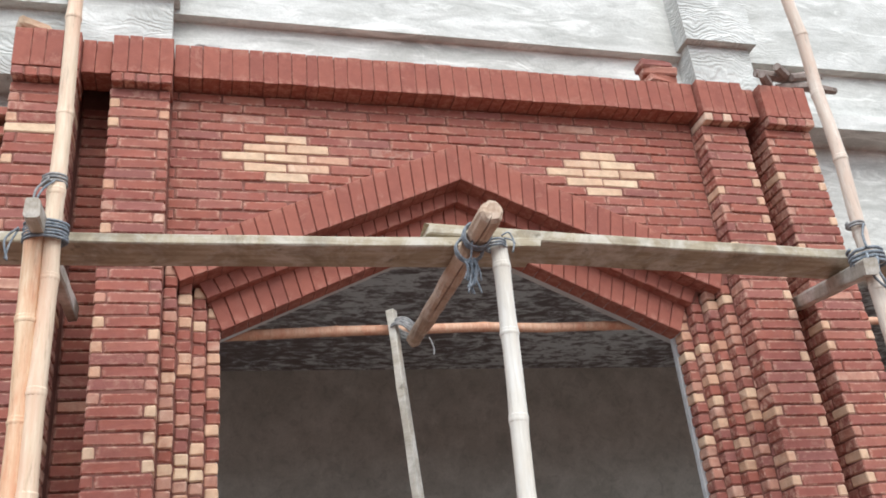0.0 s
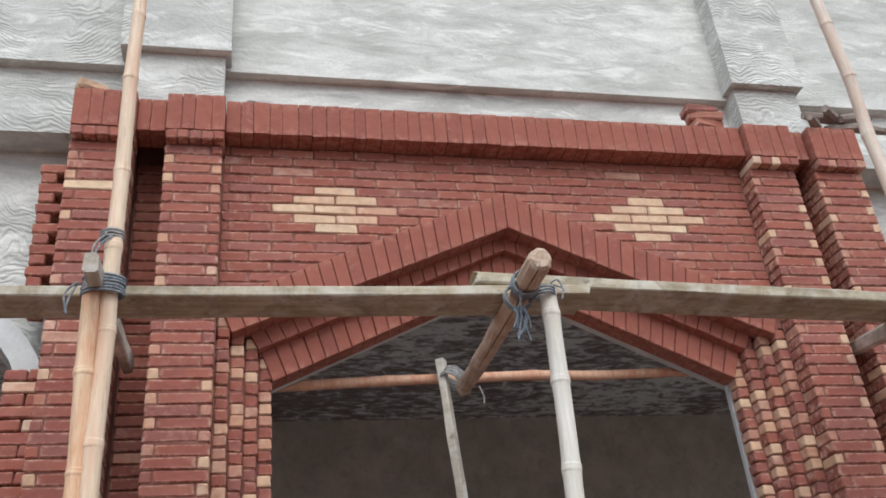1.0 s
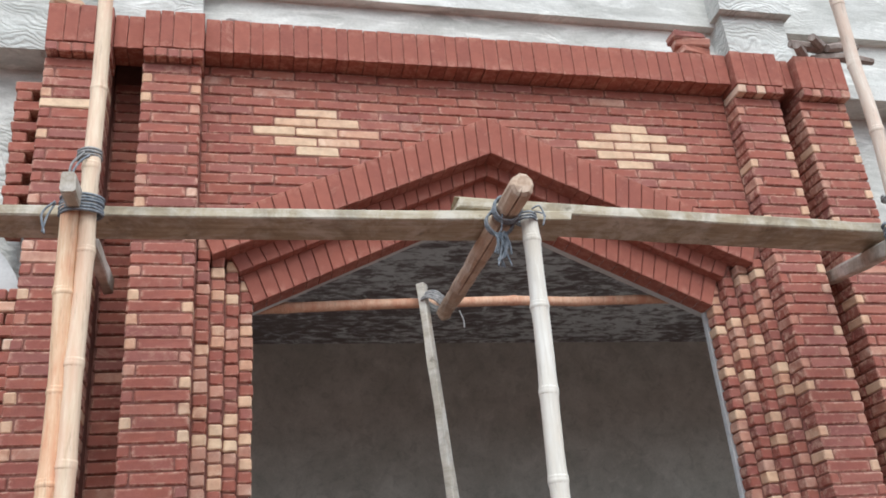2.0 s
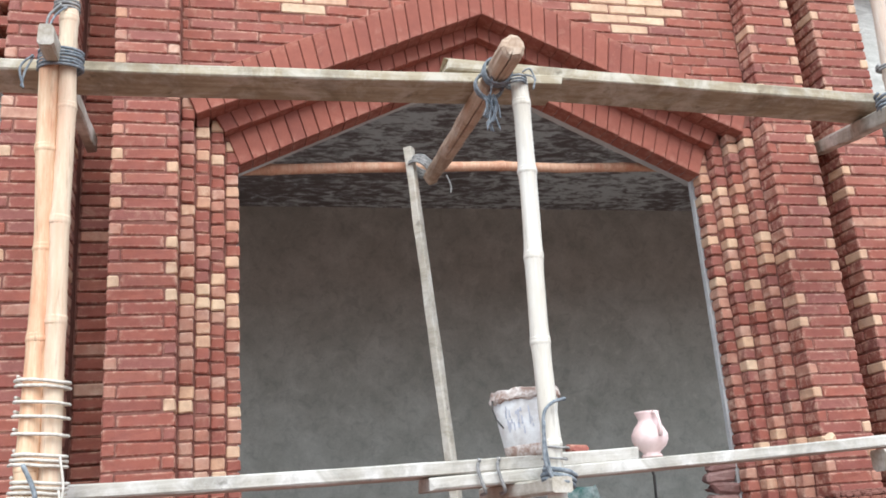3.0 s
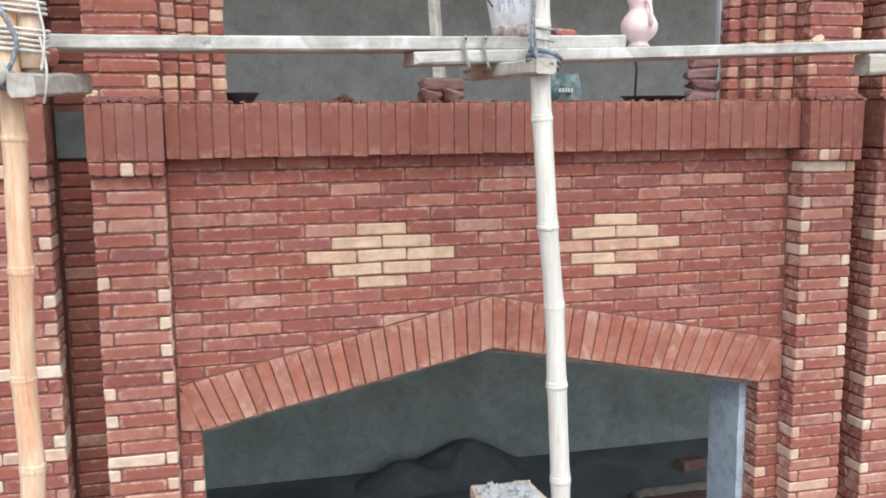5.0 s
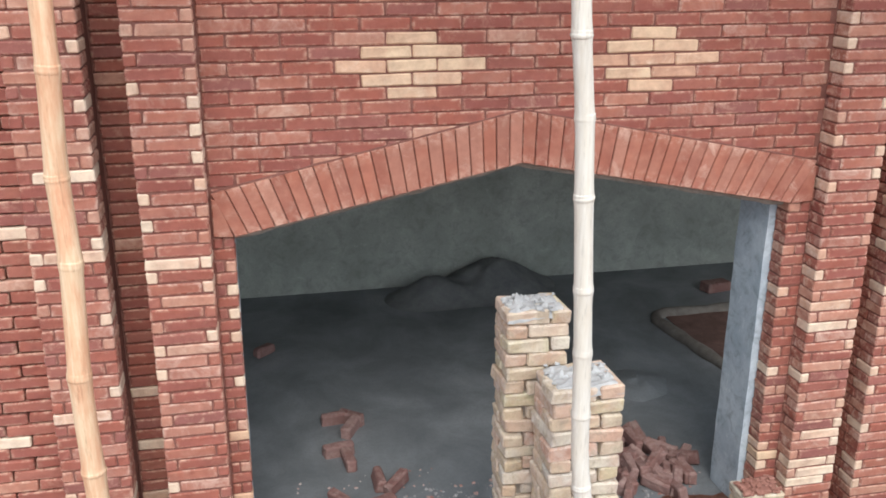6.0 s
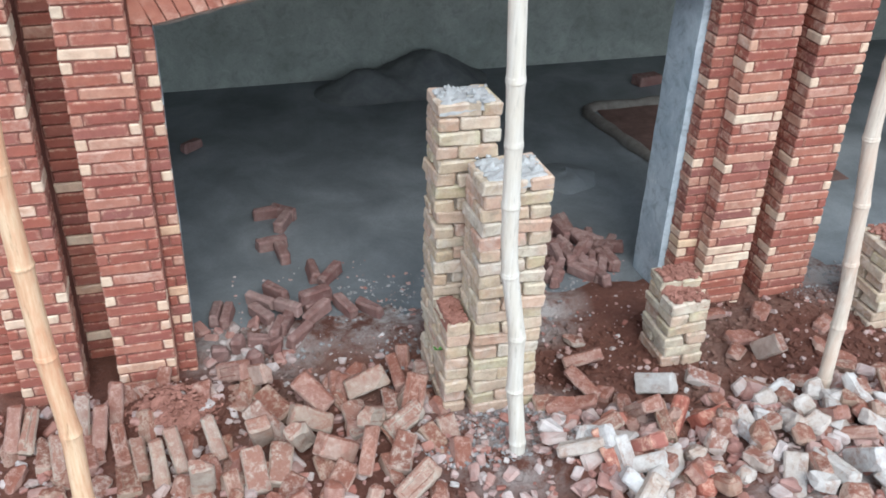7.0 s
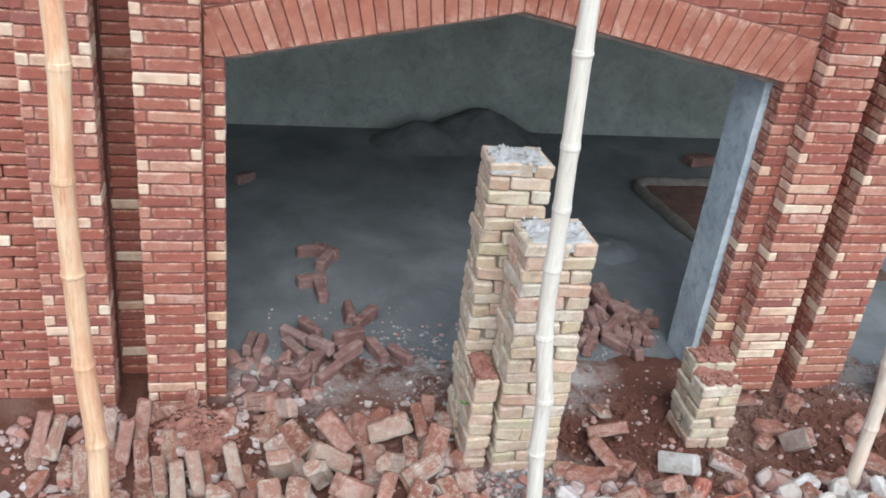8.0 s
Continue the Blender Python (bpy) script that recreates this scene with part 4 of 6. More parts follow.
def bucket():
    ob = empty("bucket", (0.522, -0.83, 3.562))
    ob.rotation_euler = (0, radians(-3), 0)
    body = child("body", mesh_of("body", *spun([(0.0, 0.0), (0.096, 0.0), (0.1, 0.006), (0.128, 0.215), (0.124, 0.217), (0.094, 0.01), (0.0, 0.01)]), bucket_white, True), ob, None, "scuffed white plastic")
    lip = spun([(0.127, 0.21), (0.138, 0.216), (0.139, 0.226), (0.134, 0.245), (0.13, 0.256), (0.119, 0.256), (0.121, 0.20)], 48)
    lip = ([(x * (1 + 0.05 * noise.noise((x * 40, y * 40, z * 60))), y * (1 + 0.05 * noise.noise((x * 40, y * 40, z * 60 + 9))), z + 0.012 * noise.noise((x * 45, y * 45, z * 30 + 4))) for x, y, z in lip[0]], lip[1])
    child("rim", mesh_of("rim", *lip, bucket_dirt), ob, None, "rim caked with mortar")
    child("crust", mesh_of("crust", *spun([(0.0955, 0.001), (0.1015, 0.004), (0.1065, 0.045), (0.104, 0.047), (0.099, 0.002)]), bucket_dirt, True), ob, None, "splashed muddy base")
    child("filling", mesh_of("filling", *spun([(0.0, 0.19), (0.05, 0.2), (0.119, 0.196), (0.119, 0.18), (0, 0.18)]), bucket_dirt, True), ob, None, "dried mortar")
    loop = [(-0.138, -0.02, 0.225), (-0.145, -0.03, 0.19), (-0.139, -0.045, 0.15), (-0.120, -0.06, 0.115)]
    child("handle", mesh_of("handle", *sweep(loop, [0.0035] * 4, 6), dark_metal, True), ob, None, "thin wire handle")
    # illegible marks in faded ink
    g = random.Random(12)
    for i in range(26):
        a = radians(-150 + 66 * g.random())
        z = (0.15 if i < 13 else 0.10) + 0.04 * g.random()
        r = 0.1 + 0.028 * z / 0.215 + 0.0012
        w, h = g.uniform(0.002, 0.005), g.uniform(0.012, 0.035)
        vs = []
        for da, dz in ((-w, -h / 2), (w, -h / 2), (w * 0.7, h / 2), (-w * 0.9, h / 2)):
            vs.append((r * math.cos(a + da / r), r * math.sin(a + da / r), z + dz))
        vs += [(x * 0.985, y * 0.985, z) for x, y, z in vs]
        child("mark", mesh_of("mark", vs, [(0, 1, 2, 3), (7, 6, 5, 4), (0, 4, 5, 1), (1, 5, 6, 2), (2, 6, 7, 3), (3, 7, 4, 0)], bucket_ink), body)
    tagged(ob, "white plastic bucket caked with mortar on a plank", "bucket")


bucket()


def clay_pot():
    ob = empty("clay_pot", (1.022, -0.82, 3.536))
    body = [(0, 0), (0.040, 0), (0.042, 0.006), (0.034, 0.016), (0.036, 0.022), (0.060, 0.042), (0.072, 0.068), (0.072, 0.09), (0.058, 0.118), (0.041, 0.138), (0.038, 0.15), (0.046, 0.172), (0.050, 0.180), (0.044, 0.180), (0.036, 0.152), (0.03, 0.13), (0, 0.13)]
    child("body", mesh_of("body", *spun(body), pink_clay, True), ob)
    ear = [(0.004, -0.048, 0.174), (0.010, -0.064, 0.168), (0.012, -0.074, 0.14), (0.012, -0.078, 0.11), (0.010, -0.078, 0.08)]
    child("handle", mesh_of("handle", *sweep(ear, [0.008, 0.008, 0.007, 0.008, 0.009], 8), pink_clay, True), ob)
    tagged(ob, "small pink clay water pot standing on a plank", "pot")


clay_pot()


FROGS = {}


def frog_mesh(size, material):
    """An old hand-made brick: uneven, chipped, with a shallow frog in one bed face."""
    key = (*(round(v, 2) for v in size), material.name, rng.randrange(5))
    if key not in FROGS:
        me = mesh_of("brick", *rounded_box(*key[:3], 0.010 if max(key[:2]) > 0.18 or material is dusty_brick else 0.015, 0.006 if max(key[:2]) > 0.18 or material is dusty_brick else 0.014, len(FROGS) + 50), material)
        bm = bmesh.new()
        bm.from_mesh(me)
        if max(key[:2]) > 0.18 and key[-1] == 0:
            top = max(bm.faces, key=lambda f: f.normal.z * f.calc_area())
            bmesh.ops.inset_region(bm, faces=[top], thickness=0.024, depth=0.0)
            bmesh.ops.inset_region(bm, faces=[top], thickness=0.008, depth=-0.006)
        g = random.Random(len(FROGS) + 900)
        size = Vector(key[:3])
        broken = material in (rubble_brick, lime_brick, old_brick, fallen_brick)
        for _ in range(0 if not broken else g.choice((1, 2, 2, 3)) if max(key[:2]) > 0.18 else 4):
            n = Vector([g.choice((-1, 1)) * g.uniform(0.3, 1) / s for s in size]).normalized()
            reach = sum(abs(n[a]) * size[a] / 2 for a in range(3))
            bmesh.ops.bisect_plane(bm, geom=bm.verts[:] + bm.edges[:] + bm.faces[:], plane_co=n * reach * g.uniform(0.62, 0.86), plane_no=n, clear_outer=True)
            bmesh.ops.holes_fill(bm, edges=[e for e in bm.edges if e.is_boundary])
        bmesh.ops.triangulate(bm, faces=bm.faces[:])
        for _ in range(2):
            bmesh.ops.subdivide_edges(bm, edges=[e for e in bm.edges if e.calc_length() > 0.022], cuts=1)
            bmesh.ops.triangulate(bm, faces=bm.faces[:])
        for v in bm.verts:
            p = v.co * 34 + Vector((len(FROGS) * 7.3, 0, 0))
            v.co += Vector((noise.noise(p), noise.noise(p + Vector((0, 40, 0))), noise.noise(p + Vector((0, 0, 40))))) * 0.0045
        bmesh.ops.recalc_face_normals(bm, faces=bm.faces)
        bm.to_mesh(me)
        bm.free()
        FROGS[key] = me
    return FROGS[key]


def loose_brick(at, turn, size, material, label, group, name="loose_brick"):
    ob = new(name, frog_mesh(size, material))
    ob.matrix_basis = pose(*at, *turn)
    return tagged(ob, label, "brick", group)


def odd_bits():
    loose_brick((0.70, -0.83, 3.569), (0, 0, 20), (0.09, 0.06, 0.035), red_brick, "broken red brick piece on the plank", "bits on the planks")
    loose_brick((1.86, -0.80, 3.567), (0, 30, 10), (0.07, 0.05, 0.05), pale_brick, "small pale brick piece on the plank", "bits on the planks")
    loose_brick((-1.18, -1.0, 3.475), (0, 0, 70), (0.16, 0.1, 0.06), dusty_brick, "dusty brick wedged under the plank", "bits on the planks")
    # low brick stub and rubbish on the sill
    for k, (x, z) in enumerate(((0.42, 0.03), (0.53, 0.03), (0.47, 0.088))):
        loose_brick((x, 0.18, SILL + z), (0, 0, 3 * k), (0.21 if k == 2 else 0.105, 0.105, 0.057), indoor_brick, "dusty brick bedded on the sill under the prop", "bricks on the sill")
    for k in range(4):
        loose_brick((1.93 + 0.012 * (k % 2), 0.30, SILL + 0.03 + 0.058 * k), (0, 0, 2 * k), (0.16, 0.1, 0.052), indoor_brick, "dusty red brick stacked inside the opening", "bricks on the sill")
    g = random.Random(31)
    verts, faces = [], []
    for k in range(90):
        a, r = g.uniform(0, 6.28), g.random() ** 0.7
        x, y, s = -0.02 + 0.06 * r * math.cos(a), 0.12 + 0.04 * r * math.sin(a), g.uniform(0.006, 0.014)
        v, f = rounded_box(s * 1.4, s, s * 0.8, s * 0.2, s * 0.15, k)
        n = len(verts)
        z = SILL + 0.008 + 0.028 * (1 - r)
        verts += [(p[0] + x, p[1] + y, p[2] + z) for p in v]
        faces += [tuple(i + n for i in q) for q in f]
    tagged(new("mortar_crumbs", mesh_of("mortar_crumbs", verts, faces, soil)), "small heap of sand and mortar crumbs on the sill", "crumbs", kind="stuff")


odd_bits()


def cement_bag():
    """A limp bag with a dark print, leaning inside on the sill."""
    ob = empty("cement_bag", (1.105, 0.20, SILL + 0.0))
    g = random.Random(6)
    verts, faces = [], []
    n, m = 12, 9
    for side in (-1, 1):
        for j in range(m + 1):
            for i in range(n + 1):
                u, v = i / n - 0.5, j / m
                puff = 0.03 * (1 - (2 * u) ** 2) * math.sin(math.pi * min(0.98, v * 0.9 + 0.08))
                verts.append((u * 0.22 * (1 - 0.25 * v * v), side * (puff + 0.006) + 0.02 * noise.noise((u * 6, v * 5, side)), v * 0.14 + 0.012 * noise.noise((u * 7, 3, v * 2))))
    k = (n + 1) * (m + 1)
    for s in (0, k):
        for j in range(m):
            for i in range(n):
                p = s + j * (n + 1) + i
                faces.append((p, p + 1, p + n + 2, p + n + 1))
    for i in range(n):
        for row in (0, m * (n + 1)):
            faces.append((row + i, row + i + 1, row + i + 1 + k, row + i + k))
    for j in range(m):
        for c in (0, n):
            p = j * (n + 1) + c
            faces.append((p, p + n + 1, p + n + 1 + k, p + k))
    child("sack", mesh_of("sack", verts, faces, bag_green, True), ob)
    for i in range(5):
        child("mark", mesh_of("mark", *box(-0.035 + 0.016 * i, -0.025 + 0.016 * i, -0.046, -0.036, 0.05, 0.07), smooth_plaster), ob, None, "pale printed bar")
    tagged(ob, "crumpled dark green and grey sack behind the sill", "sack")
    rod = new("iron_rod", mesh_of("iron_rod", *sweep([(0, 0, 0), (0.01, 0, 0.2), (-0.03, 0.01, 0.42)], [0.007] * 3, 8), dark_metal, True))
    rod.location = (1.60, 0.40, SILL - 0.02)
    tagged(rod, "thin dark iron rod leaning inside the opening", "rod")
    pan = new("mortar_pan", mesh_of("mortar_pan", *spun([(0.0, 0.0), (0.1, 0.0), (0.17, 0.055), (0.178, 0.06), (0.165, 0.058), (0.09, 0.012), (0, 0.012)]), dark_metal, True))
    pan.location = (1.72, 0.42, SILL - 0.025)
    tagged(pan, "shallow dark iron mortar pan on the sill", "pan")
    pan = copy_thing(pan, pose(-0.48, 0.30, SILL + 0.0, 0, 0, 40))
    pan.scale = (0.5, 0.5, 0.9)


cement_bag()


def cornice_bits():
    """What lies on top of the cornice."""
    loose_brick((2.12, -0.07, 6.735), (0, 0, 10), (0.21, 0.10, 0.055), dusty_brick, "old brick lying on the cornice", "bricks on the cornice")
    loose_brick((2.11, -0.075, 6.793), (0, 2, -6), (0.22, 0.10, 0.055), dusty_brick, "old brick lying on the cornice", "bricks on the cornice")
    loose_brick((2.09, -0.07, 6.852), (0, -2, 4), (0.22, 0.11, 0.055), red_brick, "red brick on top of a small stack", "bricks on the cornice")
    loose_brick((-1.52, -0.115, 6.735), (0, 0, 20), (0.17, 0.10, 0.055), pale_brick, "pale brick lying on the cornice", "bricks on the cornice")
    lump = new("mortar_lump", frog_mesh((0.17, 0.09, 0.03), lime_mortar))
    lump.matrix_basis = pose(-0.63, -0.06, 6.718, 0, 4, -8)
    tagged(lump, "lump of dried mortar on the brick cornice", "mortar")
    g = random.Random(17)
    for k in range(6):
        ob = new("timber_offcut", mesh_of("timber_offcut", *sweep([(-0.13, 0, 0), (0.0, 0, 0.006), (0.15, 0.0, 0.0)], [0.026, 0.034, 0.024], 7), offcut_wood))
        ob.matrix_basis = pose(2.84 + 0.075 * k, -0.14 + 0.02 * (k % 2), 6.745 + (0.07 if k in (1, 2, 4) else 0), 0, g.uniform(-14, 8), 20 + g.uniform(-40, 40))
        tagged(ob, "short weathered wood offcut on the cornice", "wood", "offcuts on the cornice")


cornice_bits()


# ---- ground things ----
def brick_pier(name, label, x0, x1, y0, y1, z0, courses, seed, ch=0.072, stepped=False):
    """A rough pier of yellowish bricks in cross bond with gaping joints."""
    g = random.Random(seed)
    ob = empty(name, ((x0 + x1) / 2, (y0 + y1) / 2, z0))
    w, d = x1 - x0, y1 - y0
    inset = 0.04
    core = box(-w / 2 + inset, w / 2 - inset, -d / 2 + inset, d / 2 - inset, 0, ch * (courses - stepped) - 0.02)
    child("core", mesh_of("core", *core, pier_mortar), ob, None, "grey mortar filling")
    for c in range(courses):
        if w > 0.3:
            a = w * 0.655 + g.uniform(-0.012, 0.012)
            cells = [(0, a, 0, d / 2), (0, a, d / 2, d), (a, w, 0, d)]
            if c % 2:
                cells = [(w - q, w - p, e, f) for p, q, e, f in cells]
        elif w > 0.2:
            cells = [(0, w, 0, d / 2), (0, w, d / 2, d)] if c % 2 else [(0, w / 2, 0, d), (w / 2, w, 0, d)]
        else:
            cells = [(0, w, 0, d)] if c % 2 else [(0, w, 0, d / 2), (0, w, d / 2, d)]
        for a, b, e, f in cells:
            if stepped and c == courses - 1:
                e = max(e, d * 0.45)
                if f - e < 0.03:
                    continue
            me = brick_mesh(round(b - a - g.choice((0.005, 0.009, 0.017)), 2), round(f - e - 0.006, 2), ch - 0.0045, yellow_brick, 0.008, 0.005)
            child("brick", me, ob, pose(-w / 2 + (a + b) / 2 + g.uniform(-0.006, 0.006), -d / 2 + (e + f) / 2 + g.uniform(-0.009, 0.007), ch * (c + 0.5), g.uniform(-2.5, 2.5), g.uniform(-2.5, 2.5), g.uniform(-4, 4)))
    dusty_top = courses < 9
    top = ch * courses - 0.004
    verts, faces = [], []
    n = 12
    for b in range(n + 1):
        for a in range(n + 1):
            px, py = w * (a / n - 0.5) * 0.95, d * (b / n - 0.5) * 0.93
            rim = min(a, n - a, b, n - b) / n
            z = top - (ch if stepped and py < -d * 0.06 else 0) + 0.010 * min(1.0, rim * 8) + 0.020 * max(-0.3, noise.noise((px * 22, py * 22, seed))) + 0.008 * noise.noise((px * 60, py * 60, seed))
            verts.append((px, py, z - (0.04 if rim == 0 else 0)))
    faces = [(b * (n + 1) + a, b * (n + 1) + a + 1, (b + 1) * (n + 1) + a + 1, (b + 1) * (n + 1) + a) for b in range(n) for a in range(n)]
    for k in range(150 if dusty_top else 16):
        s = g.uniform(0.008, 0.024)
        v, f = rounded_box(s * 1.5, s, s * 0.7, s * 0.2, s * 0.2, k)
        px, py = g.uniform(-w / 2 + 0.02, w / 2 - 0.02), g.uniform(-d / 2 + 0.02, d / 2 - 0.02)
        m = len(verts)
        verts += [(p[0] + px, p[1] + py, p[2] + top - (ch if stepped and py < -d * 0.06 else 0) + 0.008 + g.uniform(0.0, 0.010)) for p in v]
        faces += [tuple(i + m for i in q) for q in f]
    for k in range(0 if dusty_top else 9):
        px, py = g.uniform(-w * 0.4, w * 0.4), g.uniform(-d * 0.35, d * 0.35)
        lean, m = (g.uniform(-0.02, 0.02), g.uniform(-0.02, 0.02)), len(verts)
        r, up = g.uniform(0.018, 0.035), g.uniform(0.02, 0.05)
        for q in range(7):
            a = 2 * math.pi * q / 7
            verts.append((px + r * math.cos(a) * g.uniform(0.6, 1.3), py + r * math.sin(a) * g.uniform(0.6, 1.3), top + 0.002))
        verts.append((px + lean[0], py + lean[1], top + up))
        faces += [(m + q, m + (q + 1) % 7, m + 7) for q in range(7)]
    child("mortar_bed", mesh_of("mortar_bed", verts, faces, brick_dust if dusty_top else top_mortar), ob, None, "red brick dust and crumbs on top" if dusty_top else "crumbled grey mortar on top")
    return tagged(ob, label, "brick pier", "unfinished brick piers")


def ground_piers():
    brick_pier("brick_pier", "tall unplastered pier of yellowish bricks", 0.49, 0.80, -0.44, -0.20, GROUND, 23, 41, ch=0.071)
    brick_pier("brick_pier", "slightly lower pier of yellowish bricks", 0.622, 0.98, -0.74, -0.46, GROUND, 19, 42)
    brick_pier("brick_pier", "low broken brick stub against the taller piers", 0.485, 0.614, -0.70, -0.45, GROUND, 8, 43)
    brick_pier("brick_pier", "short stub pier of yellowish bricks with red dust on top", 1.79, 2.04, -0.63, -0.33, GROUND, 7, 44, stepped=True)
    brick_pier("brick_stack", "low stack of old pale bricks", 3.18, 3.85, -0.62, -0.30, GROUND, 8, 45)


ground_piers()


def rest(x, y):
    return ground_height(x, y) if y < 0.12 else GROUND


FULL = (0.225, 0.108, 0.07)


def rubble_bricks():
    g = random.Random(23)
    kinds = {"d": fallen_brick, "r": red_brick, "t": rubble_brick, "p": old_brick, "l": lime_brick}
    shapes = {"n": (0.074, 0.225, 0.108), "w": (0.112, 0.225, 0.074)}
    for x, y, z, rx, ry, rz, kind in [
            (-1.14, -0.35, 0.02, 53, 8, 0, "nd"),
            (-1.08, -0.31, -0.05, 18, 8, -1, "nd"),
            (-1.21, -0.5, 0.01, 52, 9, 0, "nd"),
            (-1.3, -0.38, 0.01, 53, 8, 2, "nt"),
            (-1.55, -0.41, -0.02, 32, 16, -1, "np"),
            (-1.12, -0.61, -0.04, 20, -2, 8, "nt"),
            (-1.03, -0.71, -0.05, 13, -2, 7, "np"),
            (-0.94, -0.81, 0.01, 50, -1, 4, "np"),
            (-0.86, -0.75, 0.02, 50, -7, 8, "np"),
    ]:
        loose_brick((x, y, z), (rx, ry, rz), shapes[kind[0]], kinds[kind[1]], "old brick leaning on edge in the rubble row", "bricks along the wall foot")
    for x, y, z, rx, ry, rz, kind in [
            (-0.98, -0.48, -0.09, -5, -11, 13, "nd"),
            (-0.82, -0.52, -0.06, 12, -7, 7, "nd"),
            (-1.4, -0.64, -0.02, 34, 6, 6, "np"),
            (-1.48, -0.55, -0.08, -2, 10, 3, "nt"),
            (-1.62, -0.4, 0.01, 52, 15, 1, "nd"),
            (-1.27, -0.61, -0.07, 4, 5, 4, "nd"),
            (-1.09, -0.8, -0.09, -7, 3, 3, "wt"),
            (-0.75, -1.01, 0.06, 105, 1, -1, "wp"),
    ]:
        loose_brick((x, y, z), (rx, ry, rz), shapes[kind[0]], kinds[kind[1]], "old brick leaning on edge in the rubble row", "bricks along the wall foot")
    for x, y, z, rx, ry, rz, kind in [
            (-0.54, -0.18, -0.01, 59, 53, -89, "wd"),
            (-0.43, -0.28, 0.02, 64, 52, -86, "wt"),
            (-0.54, -0.36, -0.07, -6, -3, 0, "wp"),
            (-0.36, -0.47, -0.04, 9, -29, 22, "wt"),
            (-0.43, -0.65, 0.01, 43, -30, 25, "wt"),
            (-0.16, -0.49, 0.02, 44, -32, 22, "wd"),
            (-0.2, -0.67, -0.0, 37, -47, 57, "wp"),
            (0.13, -0.44, -0.01, 28, 46, -68, "wp"),
            (0.03, -0.69, -0.04, 12, -14, 0, "wp"),
    ]:
        loose_brick((x, y, z), (rx, ry, rz), shapes[kind[0]], kinds[kind[1]], "tumbled old brick with mortar crust", "tumbled bricks")
    for x, y, z, rx, ry, rz, kind in [
            (0.09, -0.76, 0.03, 71, -50, 74, "wp"),
            (0.23, -0.61, -0.06, 2, -12, -5, "nt"),
            (0.31, -0.39, -0.03, 13, -15, -3, "nd"),
            (0.35, -0.62, -0.0, 32, 6, -22, "wt"),
            (0.26, -0.75, -0.04, 9, 36, -54, "wp"),
            (0.03, -0.99, 0.03, 49, 6, -19, "nt"),
            (0.2, -0.98, -0.04, 12, 8, -24, "wt"),
            (-0.14, -1.1, -0.04, 12, 20, -31, "wt"),
    ]:
        loose_brick((x, y, z), (rx, ry, rz), shapes[kind[0]], kinds[kind[1]], "tumbled old brick with mortar crust", "tumbled bricks")
    for x, y, z, rx, ry, rz, kind in [
            (-0.51, -0.96, -0.01, 28, -7, 2, "wp"),
            (-0.39, -0.92, -0.03, 17, 6, -11, "wp"),
            (-0.61, -0.89, -0.08, -14, 5, -6, "wp"),
            (0.21, -1.23, 0.01, 39, 29, -50, "wp"),
            (-0.12, -0.94, 0.03, 63, -44, 51, "wt"),
            (-0.68, -0.71, 0.02, 50, -9, 7, "np"),
            (-0.46, -0.79, 0.08, 115, -10, 4, "wp"),
            (-0.28, -0.85, 0.07, 109, -25, 17, "wp"),
    ]:
        loose_brick((x, y, z), (rx, ry, rz), shapes[kind[0]], kinds[kind[1]], "tumbled pale brick on the heap", "tumbled bricks")
    for x, y, z, rx, ry, rz, kind in [
            (1.12, -1.33, 0.09, 44, -27, -7, "nr"),
            (1.28, -1.35, 0.1, 68, 41, -82, "nr"),
            (1.5, -1.18, 0.05, 19, -26, -13, "nt"),
            (1.37, -1.05, 0.01, -4, -24, -12, "nd"),
            (1.27, -0.72, -0.03, 23, -40, 11, "nd"),
            (1.35, -0.52, -0.02, 32, 47, -81, "nd"),
            (1.64, -0.83, -0.01, 45, 51, -103, "wl"),
            (1.09, -1.26, 0.11, 76, 43, -83, "wl"),
            (2.18, -1.01, -0.04, 12, 54, -137, "wp"),
    ]:
        loose_brick((x, y, z), (rx, ry, rz), shapes[kind[0]], kinds[kind[1]], "brick lying loose on the rubble heap", "rubble heap")
    for x, y, z, rx, ry, rz, kind in [
            (2.39, -0.74, 0.04, 94, 42, -77, "wt"),
            (1.78, -1.16, 0.01, -7, 39, -78, "nr"),
            (2.38, -1.49, 0.06, 30, 48, -103, "nd"),
            (2.28, -1.39, 0.11, 82, 43, -88, "nd"),
            (2.48, -1.34, 0.01, -2, -5, -44, "nd"),
            (2.27, -1.71, 0.11, 80, 44, -97, "wl"),
            (1.92, -1.68, 0.05, 23, -12, -36, "wl"),
            (1.4, -1.12, 0.12, 94, 42, -79, "nd"),
    ]:
        loose_brick((x, y, z), (rx, ry, rz), shapes[kind[0]], kinds[kind[1]], "brick lying loose on the rubble heap", "rubble heap")
    # half-buried bricks between them
    for k in range(70):
        x, y = -2.1 + 2.6 * g.random(), -0.2 - 1.1 * g.random()
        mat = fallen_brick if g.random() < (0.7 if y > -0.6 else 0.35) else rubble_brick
        loose_brick((x, y, rest(x, y) + 0.005), (g.uniform(10, 60), g.uniform(-20, 20), g.uniform(-40, 30)), (g.choice((0.105, 0.07)), g.uniform(0.11, 0.21), 0.07), mat, "old brick half buried in the rubble", "half-buried bricks")
